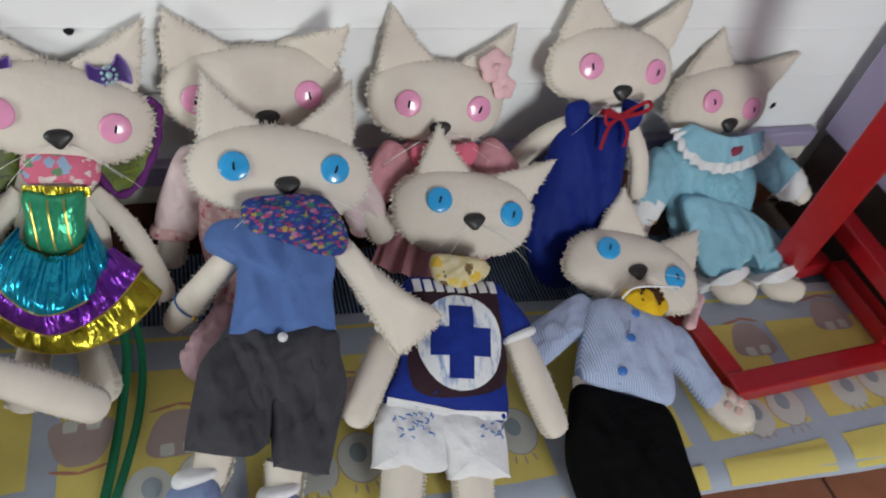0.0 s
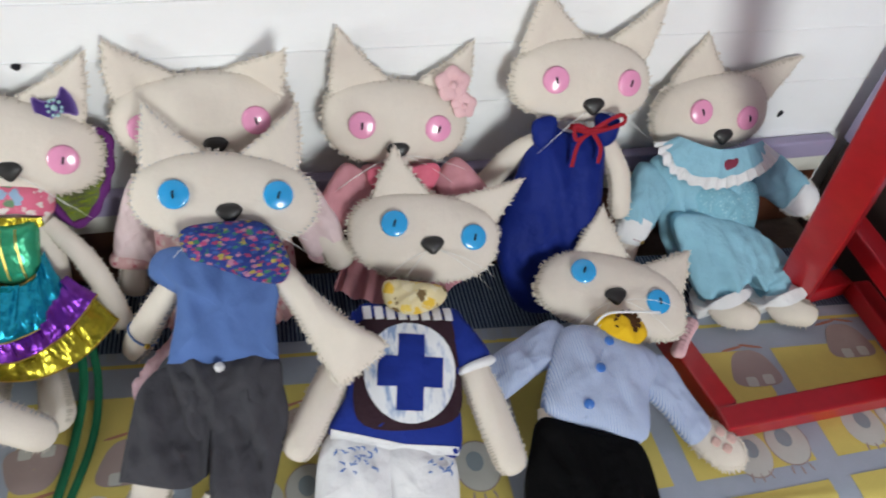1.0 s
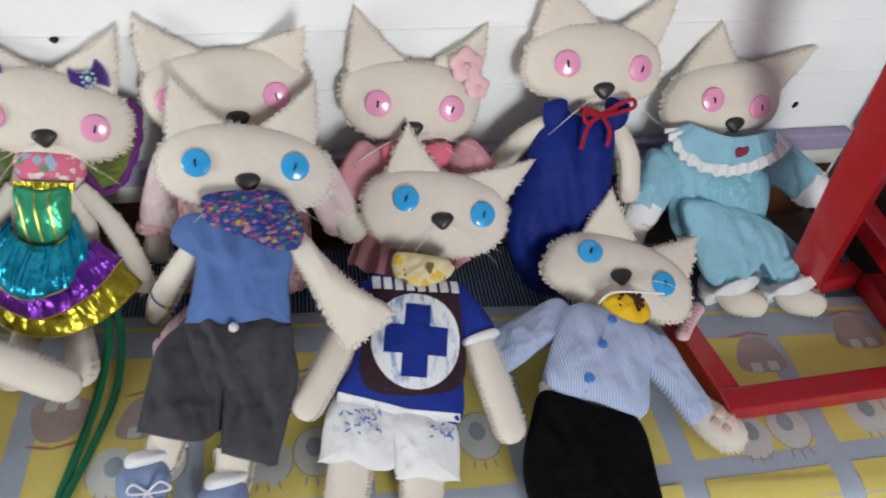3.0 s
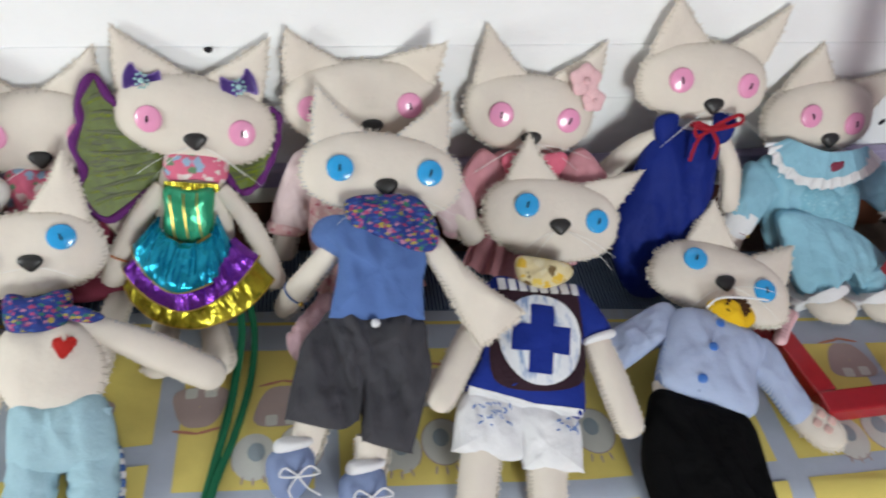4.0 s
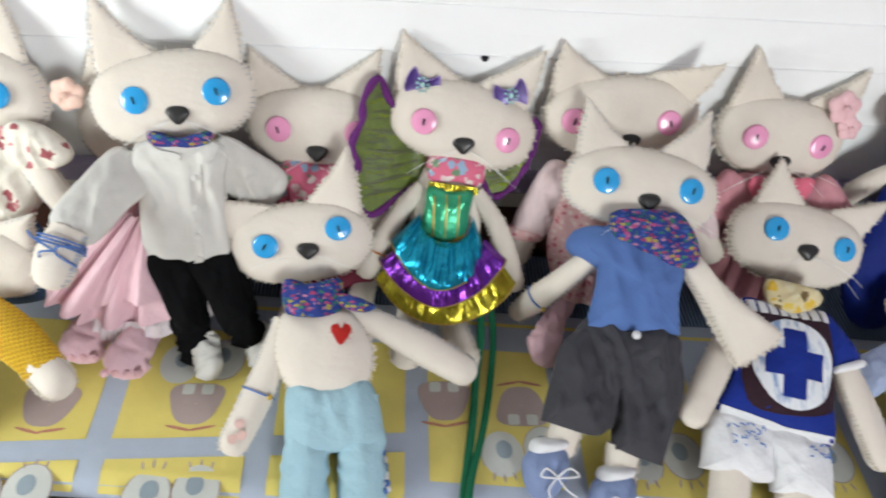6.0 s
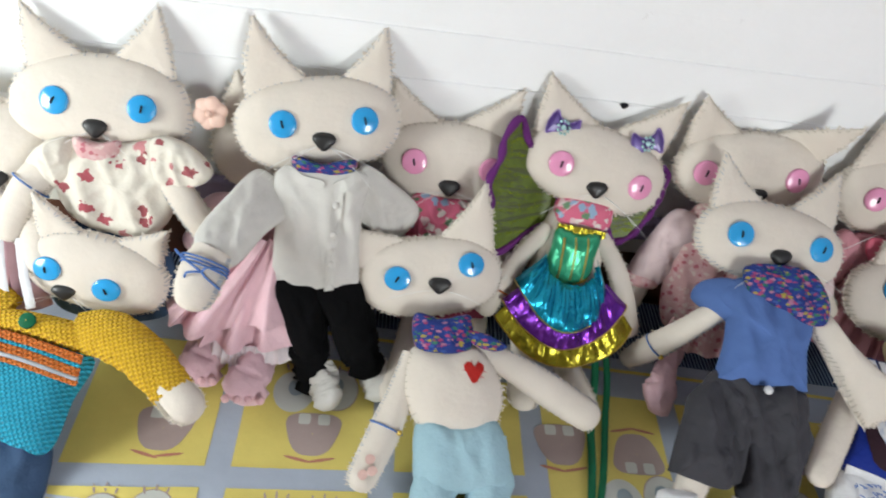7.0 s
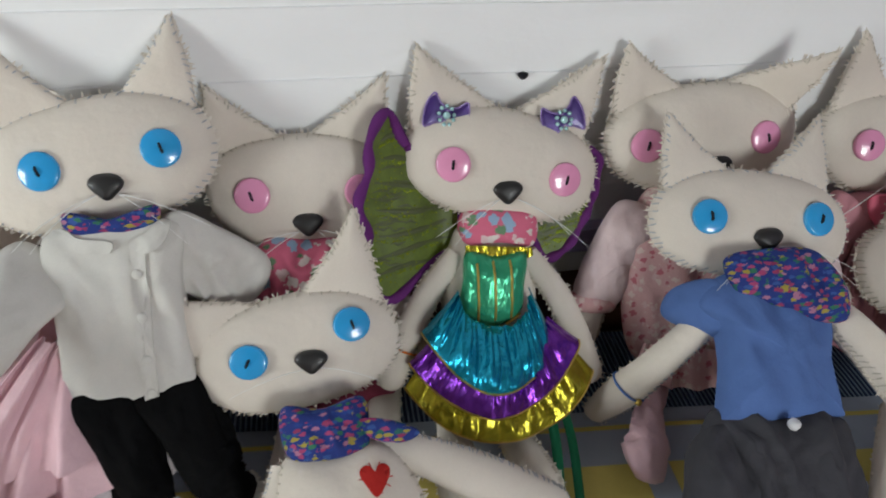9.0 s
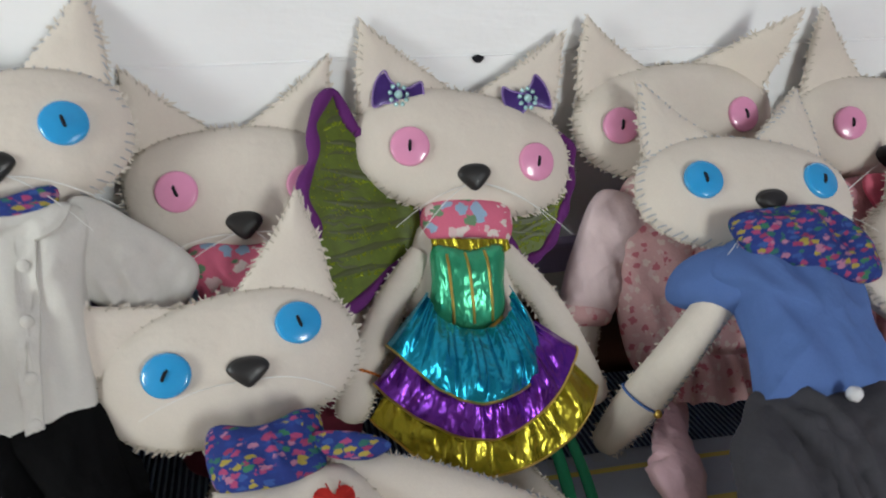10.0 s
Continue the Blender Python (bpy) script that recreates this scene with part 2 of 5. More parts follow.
def wood(name, colour, rough=0.5, axis_scale=(6, 60, 60)):
    m, ns, ls, p = nodes_of(name)
    g = noise_tex(ns, ls, axis_scale, 5)
    col = mixed(ns, ls, g, shade(colour, 0.6), shade(colour, 1.3))
    ls.new(col, p.inputs["Base Color"])
    p.inputs["Roughness"].default_value = rough
    bumped(ns, ls, p, g, 0.25, 0.002)
    return m


WALL_WHITE = wall_paint("white_gloss_wall", (0.89, 0.9, 0.91))
LAVENDER = wall_paint("lavender_paint", (0.36, 0.31, 0.47), 0.2)
TRIM_WHITE = wall_paint("off_white_trim", (0.7, 0.68, 0.62), 0.2)
BROWN = wood("brown_wood", (0.09, 0.028, 0.012))
DARK_WOOD = wood("dark_brown_wood", (0.03, 0.017, 0.014))
RED_PAINT = gloss("red_enamel", (0.36, 0.007, 0.012), 0.35, 0.3, 0.18)
PLASTER = wall_paint("room_plaster", (0.6, 0.6, 0.59), 0.2)
TERRA = wood("terracotta_tile", (0.33, 0.125, 0.06), 0.5, (30, 30, 30))
GROUT = cloth("grey_grout", (0.16, 0.12, 0.1))
MAT_GREY = cloth("grey_blue_oilcloth", (0.42, 0.47, 0.56), 0.5, wrinkle=25, relief=0.3)
MAT_YELLOW = cloth("yellow_oilcloth", (0.72, 0.6, 0.17), 0.5, wrinkle=25, relief=0.3)
INK_WHITE = cloth("white_print", (0.6, 0.61, 0.57), 0.5, wrinkle=25, relief=0.3)
INK_GREY = cloth("grey_print", (0.3, 0.36, 0.4), 0.5, wrinkle=25, relief=0.3)
INK_BROWN = cloth("brown_print", (0.42, 0.33, 0.31), 0.5, wrinkle=25, relief=0.3)
INK_RED = cloth("red_print", (0.5, 0.22, 0.15), 0.5, wrinkle=25, relief=0.3)
MAT_PALE = cloth("pale_print", (0.42, 0.45, 0.5), 0.5, wrinkle=25, relief=0.3)
MAT_STRIPE = striped("navy_striped_cloth", (0.04, 0.06, 0.12), (0.26, 0.34, 0.45), 0.0048, 0, 0.4, 0.9, 0.6)


# ---------------------------------------------------------------- mesh helpers
def finish(name, bm, mats, parent=None, label="", smooth=True):
    me = bpy.data.meshes.new(name)
    bmesh.ops.recalc_face_normals(bm, faces=bm.faces[:])
    for f in bm.faces:
        f.smooth = smooth
    bm.to_mesh(me)
    bm.free()
    for m in mats if hasattr(mats, "__len__") else [mats]:
        me.materials.append(m)
    ob = new(name, me)
    if parent:
        ob.parent = parent
    if label:
        ob["label"] = label
    return ob


def part(name, bm, material, parent, label="", smooth=False):
    return finish(name, bm, material, parent, label, smooth)


def box_bm(x0, x1, y0, y1, z0, z1, bevel=0.0):
    bm = bmesh.new()
    bmesh.ops.create_cube(bm, size=1)
    for v in bm.verts:
        v.co = Vector((x0 + (v.co.x + 0.5) * (x1 - x0), y0 + (v.co.y + 0.5) * (y1 - y0), z0 + (v.co.z + 0.5) * (z1 - z0)))
    if bevel:
        bmesh.ops.bevel(bm, geom=bm.edges[:] + bm.verts[:], offset=bevel, segments=2, affect="EDGES", profile=0.6)
    return bm


def structure(name, bm, material, label, smooth=False):
    return tagged(finish(name, bm, material, None, "", smooth), label, kind="structure")


def curve2(pts, n, closed=True):
    """Points along a smooth curve through a few anchors."""
    P = [Vector(p) for p in pts]
    k = len(P)
    out = []
    spans = k if closed else k - 1
    per = max(2, n // spans)
    for i in range(spans):
        if closed:
            a, b, c, d = P[(i - 1) % k], P[i], P[(i + 1) % k], P[(i + 2) % k]
        else:
            a, b, c, d = P[max(i - 1, 0)], P[i], P[i + 1], P[min(i + 2, k - 1)]
        for j in range(per):
            t = j / per
            out.append(0.5 * ((2 * b) + (c - a) * t + (2 * a - 5 * b + 4 * c - d) * t * t + (3 * b - a - 3 * c + d) * t ** 3))
    if not closed:
        out.append(P[-1])
    return out


class Doll:
    """A stuffed cloth doll, sewn in its own upright plane, in centimetres: u to the right, v up, n out to the front. One mesh in the end."""

    def __init__(self, origin, lean, turn=0.0, seed=1):
        self.verts, self.faces, self.ids, self.mats = [], [], [], []
        self.m = pose(*origin, -lean, 0, turn)
        self.inv = self.m.inverted()
        self.rnd = random.Random(seed)
        self.seed = seed * 7.3

    def local(self, x, y, z):
        """A place of the room in the doll's own centimetres (u, v, n)."""
        p = self.inv @ Vector((x, y, z)) * 100
        return Vector((p.x, p.z, -p.y))

    def slot(self, m):
        if m not in self.mats:
            self.mats.append(m)
        return self.mats.index(m)

    def add(self, pts, faces, m):
        k, s = len(self.verts), self.slot(m)
        self.verts += [(p[0] / 100, -p[2] / 100, p[1] / 100) for p in pts]
        self.faces += [tuple(i + k for i in f) for f in faces]
        self.ids += [s] * len(faces)

    def pillow(self, outline, thick, m, n0=0.0, smooth=True, wrinkle=0.0, back=True, flange=0.12, full=0.55, samples=48, bend=None, stitch=None, pitch=0.66, reach=0.4, frill=0.0, pleat=0.0):
        """A stuffed shape over an outline; gives back its front height at (u, v)."""
        if wrinkle > 0.2 or pleat:
            samples = max(samples, 72)
        rim = curve2(outline, samples) if smooth else [Vector(p) for p in outline]
        cu = Vector((sum(p[0] for p in rim) / len(rim), sum(p[1] for p in rim) / len(rim)))
        k = len(rim)
        K = 16 if wrinkle > 0.2 or pleat else 9
        sd = self.seed + len(self.verts)

        def height(r, u, v):
            h = flange + (thick - flange) * max(0.0, 1 - r ** 2.4) ** full
            if wrinkle:
                w = noise.noise(Vector((u * 0.33 + sd, v * 0.2, sd))) * 1.2 + noise.noise(Vector((u * 0.9, v * 0.7 + sd, sd))) * 0.4
                if wrinkle > 0.2:
                    w += 1.3 * (0.22 - abs(noise.noise(Vector((u * 0.62 + 0.2 * v, v * 0.2 - 0.1 * u, sd + 3))))) + 0.7 * (0.2 - abs(noise.noise(Vector((u * 0.5 - 0.7 * v, v * 0.45 + 0.3 * u, sd + 9)))))
                h += wrinkle * (1 - r ** 6) * w
            if pleat:
                h += pleat * (1 - 0.7 * r ** 6) * (2.0 * noise.noise(Vector((u * 0.62 + 0.12 * v + sd, v * 0.1, sd))) + 0.9 * (0.3 - abs(noise.noise(Vector((u * 0.35 - 0.5 * v, v * 0.2 + 0.5 * u, sd + 5))))))
            return h

        def lift(u, v):
            return n0 + (bend(u, v) if bend else 0.0)

        pts, fcs = [], []
        sides = (1, -1) if back else (1,)
        starts = []
        for side in sides:
            starts.append(len(pts))
            for j in range(K + 1):
                r = 1 - (1 - j / K) ** 1.6 if j else 0.0
                for i in range(k):
                    q = cu + (rim[i].xy - cu) * max(r, 0.02)
                    w = frill * r * math.sin(i * 2.1 + sd) if frill else 0
                    pts.append((q.x, q.y, lift(q.x, q.y) + side * height(r, q.x, q.y) + w))
            s = starts[-1]
            for j in range(K):
                for i in range(k):
                    a, b = s + j * k + i, s + j * k + (i + 1) % k
                    f = (a, b, b + k, a + k)
                    fcs.append(f if side < 0 else f[::-1])
            fcs.append(tuple(s + i for i in range(k)))
        if back:
            for i in range(k):
                a, b = starts[0] + K * k + i, starts[0] + K * k + (i + 1) % k
                c, d = starts[1] + K * k + i, starts[1] + K * k + (i + 1) % k
                fcs.append((a, b, d, c))
        self.add(pts, fcs, m)
        ang = [math.atan2(p[1] - cu.y, p[0] - cu.x) for p in rim]
        dist = [(p.xy - cu).length for p in rim]

        def front(u, v):
            d = Vector((u, v)) - cu
            a = math.atan2(d.y, d.x)
            near = sorted((abs((ang[j] - a + math.pi) % (2 * math.pi) - math.pi), j) for j in range(k))[:2]
            (d0, i0), (d1, i1) = near
            reach_here = (dist[i0] * d1 + dist[i1] * d0) / max(d0 + d1, 1e-6)
            r = min(1.0, d.length / max(reach_here, 1e-3))
            return lift(u, v) + height(r, u, v)

        if stitch:
            self.stitches(rim, cu, front, stitch, pitch, reach)
        return front

    def stitches(self, rim, cu, front, m, pitch, reach):
        """Short hand stitches across the seam, with a few frayed ends."""
        acc, k = 0.0, len(rim)
        for i in range(k):
            a, b = rim[i].xy, rim[(i + 1) % k].xy
            acc += (b - a).length
            if acc < pitch:
                continue
            acc -= pitch * self.rnd.uniform(0.75, 1.25)
            t = (b - a).normalized()
            inn = (cu - a).normalized()
            p0 = a + inn * self.rnd.uniform(-0.04, 0.04)
            p1 = a + inn * reach * self.rnd.uniform(0.6, 1.1) + t * self.rnd.uniform(-0.15, 0.15)
            self.tube([(p0.x, p0.y, front(a.x, a.y) - 0.05), (((p0 + p1) / 2).x, ((p0 + p1) / 2).y, front(*(a + inn * reach * 0.5)) + 0.04), (p1.x, p1.y, front(*p1) + 0.01)], [0.06] * 3, m, 3, ends=False)
            for hair in range(3):
                b0 = a.lerp(b, self.rnd.uniform(-0.6, 1.2)) + inn * 0.1
                o = b0 - inn * self.rnd.uniform(0.26, 0.54) + t * self.rnd.uniform(-0.2, 0.2)
                self.tube([(b0.x, b0.y, front(a.x, a.y) - 0.12), (o.x, o.y, front(a.x, a.y) - 0.1 + self.rnd.uniform(-0.25, 0.25))], [0.12, 0.04], FRAY, 3, ends=False)

    def tube(self, path, radii, m, sides=12, flat=1.0, ends=True, smooth=0, crease=0.0):
        """A stuffed tube along a path of (u, v, n); flat: depth as a share of width."""
        P = [Vector(p) for p in path]
        if smooth:
            R = curve2([(r, 0, 0) for r in radii], smooth, False)
            P, radii = curve2(P, smooth, False), [r.x for r in R]
        pts, fcs = [], []
        for i, p in enumerate(P):
            t = (P[min(i + 1, len(P) - 1)] - P[max(i - 1, 0)]).normalized()
            side = t.cross(Vector((0, 0, 1)))
            side = side.normalized() if side.length > 1e-4 else Vector((1, 0, 0))
            out = side.cross(t).normalized()
            for j in range(sides):
                a = 2 * math.pi * j / sides
                k = radii[i]
                if crease:
                    k *= 1 + crease * (2.2 * (0.2 - abs(noise.noise(Vector((i * 0.28 + self.seed, math.cos(a) * 0.9, math.sin(a) * 0.9))))) + noise.noise(Vector((i * 0.1, math.cos(a) * 1.5 + self.seed, math.sin(a)))))
                pts.append(p + side * k * math.cos(a) + out * k * flat * math.sin(a))
        for i in range(len(P) - 1):
            for j in range(sides):
                a, b = i * sides + j, i * sides + (j + 1) % sides
                fcs.append((a, b, b + sides, a + sides))
        fcs += [tuple(range(sides)), tuple((len(P) - 1) * sides + j for j in range(sides))]
        self.add(pts, fcs, m)

    def limb(self, path, radii, m=None, flat=0.66, stitch=PALE, sides=14, seam=1):
        """An arm or leg: a soft tube with a rounded end and a stitched seam."""
        P = [Vector(p) for p in path]
        steps = 18 if stitch or m in (None, MUSLIN) else 30
        R = curve2([(r, 0, 0) for r in radii], steps, False)
        P2, rr = curve2(P, steps, False), [r.x for r in R]
        crease = 0.0 if steps == 18 else 0.1 if m is MUSTARD else 0.24
        sides = 24 if crease else sides
        e = (P2[-1] - P2[-2]).normalized()
        last, r = P2[-1], rr[-1]
        for a in (20, 40, 57, 71, 82, 88):
            P2.append(last + e * r * math.sin(radians(a)))
            rr.append(r * math.cos(radians(a)) ** 0.88)
        self.tube(P2, rr, m or MUSLIN, sides, flat, crease=crease)
        if stitch:
            for i in range(1, len(P2) - 4):
                t = (P2[i + 1] - P2[i - 1]).normalized()
                side = t.cross(Vector((0, 0, 1)))
                if side.length < 1e-3:
                    continue
                side = side.normalized() * seam
                out = Vector((0, 0, 1)) - t * t.z
                out.normalize()
                for k in (self.rnd.uniform(0.1, 0.4), self.rnd.uniform(0.5, 0.9)):
                    c = P2[i].lerp(P2[i + 1], k)
                    w = rr[i] + (rr[i + 1] - rr[i]) * k
                    p0, p1 = c + side * w * 0.97 + out * w * flat * 0.2, c + side * w * 0.8 + out * w * flat * 0.6
                    self.tube([p0, (p0 + p1) / 2 + side * 0.08 + out * 0.06, p1 + t * self.rnd.uniform(-0.1, 0.2)], [0.055] * 3, stitch, 3)
                    for e in (-1, 1):
                        q0 = c + side * e * w * 0.9 + t * self.rnd.uniform(-0.3, 0.3)
                        q1 = q0 + side * e * (0.1 * w + self.rnd.uniform(0.08, 0.28)) + t * self.rnd.uniform(-0.2, 0.25) + out * self.rnd.uniform(-0.1, 0.25)
                        self.tube([q0, q1], [0.1, 0.03], FRAY, 3)

    def sleeve(self, path, radii, m, stitch=None, flat=0.75):
        """A flat creased sleeve that follows the arm."""
        P = [Vector(p) for p in path]
        left, right = [], []
        for i, p in enumerate(P):
            t = P[min(i + 1, len(P) - 1)] - P[max(i - 1, 0)]
            q = Vector((-t.y, t.x)).normalized() * radii[i] * 1.08
            left.append((p.x + q.x, p.y + q.y))
            right.append((p.x - q.x, p.y - q.y))
        e = (P[-1] - P[-2]).normalized() * radii[-1] * 0.45
        tip = [(P[-1].x + e.x, P[-1].y + e.y)]
        a, d = P[0], P[-1] - P[0]
        n = Vector((d.x, d.y))
        self.pillow(left + tip + right[::-1], max(radii) * flat * 0.85, m, wrinkle=0.44 if (P[-1] - P[0]).length > 3.5 else 0.12, bend=lambda u, v: a.z + d.z * max(0.0, min(1.0, ((u - a.x) * n.x + (v - a.y) * n.y) / n.length_squared)), full=0.42)

    def patch(self, outline, front, m, up=0.06, smooth=True, samples=40, dome=0.0):
        """A thin piece of cloth that lies on a surface."""
        rim = curve2(outline, samples) if smooth else []
        if not smooth:
            for i, p in enumerate(outline):
                a, b = Vector(p), Vector(outline[(i + 1) % len(outline)])
                n = max(1, int((b - a).length / 0.45))
                rim += [a.lerp(b, j / n) for j in range(n)]
        cu = Vector((sum(p[0] for p in rim) / len(rim), sum(p[1] for p in rim) / len(rim)))
        k, K = len(rim), 7
        pts, fcs = [], []
        for j in range(K + 1):
            r = max(j / K, 0.02)
            for p in rim:
                q = cu + (p.xy - cu) * r
                pts.append((q.x, q.y, front(q.x, q.y) + up + dome * (1 - r * r)))
        for p in rim:
            pts.append((p.x, p.y, front(p.x, p.y) - 0.05))
        for j in range(K + 1):
            for i in range(k):
                a, b = j * k + i, j * k + (i + 1) % k
                fcs.append((a, a + k, b + k, b))
        fcs.append(tuple(range(k)))
        self.add(pts, fcs, m)

    def disc(self, u, v, front, r, h, m, holes=True, tilt=0.8):
        """A sewn-on button with a raised rim that follows the cloth."""
        e = 0.8
        nu, nv = (front(u + e, v) - front(u - e, v)) / (2 * e) * tilt, (front(u, v + e) - front(u, v - e)) / (2 * e) * tilt
        nrm = Vector((-nu, -nv, 1)).normalized()
        a = Vector((1, 0, 0)).cross(nrm).normalized()
        b = nrm.cross(a)
        c = Vector((u, v, front(u, v) + 0.02))
        pts, fcs, k = [], [], 32
        for rr, hh in ((1.0, -0.25), (1.0, 0.5), (0.96, 0.76), (0.88, 0.9), (0.7, 1.08), (0.4, 1.3), (0.04, 1.4)):
            for i in range(k):
                t = 2 * math.pi * i / k
                pts.append(c + (a * math.cos(t) + b * math.sin(t)) * r * rr + nrm * h * hh)
        for j in range(6):
            for i in range(k):
                p, q = j * k + i, j * k + (i + 1) % k
                fcs.append((p, q, q + k, p + k))
        fcs.append(tuple(6 * k + i for i in range(k)))
        self.add(pts, fcs, m)
        if holes:
            t = self.rnd.uniform(-0.5, 0.5)
            d = (a * math.cos(t) + b * math.sin(t)) * r * 0.24
            top = c + nrm * h * 1.36
            self.tube([top - d - nrm * 0.08, top - d * 0.6 + nrm * 0.07, top + d * 0.6 + nrm * 0.07, top + d - nrm * 0.08], [0.12] * 4, DARK, 5)

    def head(self, left, right, top, bottom, le, re, nose, lear, rear, eye, n0=-2.0, thick=2.1, r_eye=1.42, stitch=PALE, ears=0.62, whiskers=2, tips=(1.3, 1.3), nod=0.0):
        """The cat's head: a wide cushion, two ears, button eyes, black nose, nylon whiskers."""
        first = len(self.verts)
        L, R = Vector(left), Vector(right)
        c = (L + R) / 2
        ax = (R - L) / 2
        nx = ax.normalized()
        ny = Vector((-nx.y, nx.x))
        hu, hd = (Vector(top) - c).dot(ny), -(Vector(bottom) - c).dot(ny)
        w = ax.length
        rim = []
        for i in range(20):
            t = 2 * math.pi * i / 20
            ct, st = math.cos(t), math.sin(t)
            x = math.copysign(abs(ct) ** 0.84, ct) * w
            y = math.copysign(abs(st) ** 0.84, st) * (hu if st > 0 else hd)
            q = c + nx * x + ny * y
            rim.append((q.x, q.y))
        for tri, s in ((lear, -1), (rear, 1)):
            a, b, d = (Vector(q) for q in tri)
            root = (a + d) / 2
            down = (c - root).normalized() * 1.4
            mid = root + down
            across = (d - a).normalized()
            up, reach = (b - root).normalized(), (b - root).length
            tip = b + up * 0.2
            pts = [a + down * 0.7, a.lerp(b, 0.45) - across * 0.1, a.lerp(b, 0.84) - across * 0.12, tip, b.lerp(d, 0.16) + across * 0.12, b.lerp(d, 0.55) + across * 0.1, d + down * 0.7, mid]
            fwd = tips[0 if s < 0 else 1]
            self.pillow([(q.x, q.y) for q in pts], ears, MUSLIN, n0 + 0.15, samples=54, stitch=stitch, full=0.45, wrinkle=0.12, reach=0.42, bend=lambda u, v, o=root, w=up, ln=reach, k=fwd: k * max(0.0, (Vector((u, v)) - o).dot(w) / ln))
        f = self.pillow(rim, thick, MUSLIN, n0, samples=60, stitch=stitch, full=0.52, wrinkle=0.12)
        for p in (le, re):
            if p:
                self.disc(p[0], p[1], f, r_eye, 0.34, eye)
        self.nose(nose, f)
        for s in (-1, 1):
            for k in range(whiskers):
                a = self.rnd.uniform(-0.5, 0.1) - 0.25 * k
                ln = self.rnd.uniform(4.0, 6.6)
                u, v = nose[0] + s * 0.7, nose[1] - 0.5
                pts = []
                for j in range(6):
                    t = j / 5
                    q = (u + s * ln * t * math.cos(a), v + ln * t * math.sin(a) - 1.6 * t * t)
                    pts.append((*q, f(u + s * 0.3, v) + 0.15 + 1.1 * math.sin(t * 2.2)))
                self.tube(pts, [0.034, 0.034, 0.032, 0.028, 0.024, 0.02], WHISK, 4)
        if nod:
            c, s, k = math.cos(radians(nod)), math.sin(radians(nod)), math.cos(radians(nod)) ** 0.5
            for i in range(first, len(self.verts)):
                x, y, z = self.verts[i]
                v, n = (z + 0.01) * k, -y
                self.verts[i] = (x, -(v * s + n * c), v * c - n * s - 0.01)
        return f

    def nose(self, at, f, w=1.26, h=0.95):
        u, v = at
        g = f(u, v)
        rim = [(u - w, v + 0.3 * h), (u - 0.55 * w, v + h), (u + 0.55 * w, v + h), (u + w, v + 0.3 * h), (u + 0.45 * w, v - 0.62 * h), (u, v - h), (u - 0.45 * w, v - 0.62 * h)]
        self.pillow(rim, 0.55, BLACK, g, samples=28, full=0.5, flange=0.1)

    def bracelet(self, at, direction, r, m, bell=True, flat=0.75):
        """A thin cord tied round an arm, with a small bell."""
        d = Vector(direction).normalized()
        side = d.cross(Vector((0, 0, 1))).normalized()
        out = side.cross(d).normalized()
        c = Vector(at)
        ring = [c + side * r * math.cos(a) + out * r * flat * math.sin(a) for a in [2 * math.pi * i / 16 for i in range(17)]]
        self.tube(ring, [0.1] * 17, m, 5)
        if bell:
            self.ball(c - side * r * 0.8 + out * r * 0.5, 0.32, GOLD_TRIM)

    def ball(self, c, r, m, k=10):
        pts, fcs = [], []
        for j in range(k // 2 + 1):
            t = math.pi * j / (k // 2)
            for i in range(k):
                a = 2 * math.pi * i / k
                pts.append(Vector(c) + Vector((math.sin(t) * math.cos(a), math.sin(t) * math.sin(a), math.cos(t))) * r)
        for j in range(k // 2):
            for i in range(k):
                a, b = j * k + i, j * k + (i + 1) % k
                fcs.append((a, b, b + k, a + k))
        self.add(pts, fcs, m)

    def flounce(self, top, bottom, m, n_top, n_bot, folds, depth, rows=7, trim=None, seed=0.0, ends=0.15):
        """A gathered flounce between an upper and a lower line."""
        k = max(64, folds * 10)
        A, B = curve2([(*p, 0) for p in top], k, False), curve2([(*p, 0) for p in bottom], k, False)
        k = min(len(A), len(B))
        pts, fcs = [], []
        for j in range(rows + 1):
            t = j / rows
            for i in range(k):
                s = i / (k - 1)
                p = A[i].lerp(B[i], t)
                arch = math.sin(math.pi * s) ** 0.7
                ph = s * folds * 2 * math.pi + 1.6 * math.sin(s * 9 + seed) + 0.7 * math.sin(23 * s + 2 * seed)
                w = math.sin(ph) * depth * (0.35 + 0.9 * t) + 0.2 * depth * (1 - 0.4 * t) * math.sin(2.0 * ph + 1.7 * math.sin(7 * s + seed)) + 0.5 * depth * noise.noise(Vector((s * 11, t * 2.5, seed)))
                pts.append((p.x + 0.12 * math.cos(ph) * t, p.y + 0.15 * math.sin(ph + 1) * t, (n_top + (n_bot - n_top) * t ** 0.6) * (ends + (1 - ends) * arch) + w))
        for j in range(rows):
            for i in range(k - 1):
                a = j * k + i
                fcs.append((a, a + 1, a + 1 + k, a + k))
        self.add(pts, fcs, m)
        if trim:
            last = [Vector(q) + Vector((0, 0, 0.05)) for q in pts[-k:]]
            self.tube(last, [0.09] * k, trim, 4)

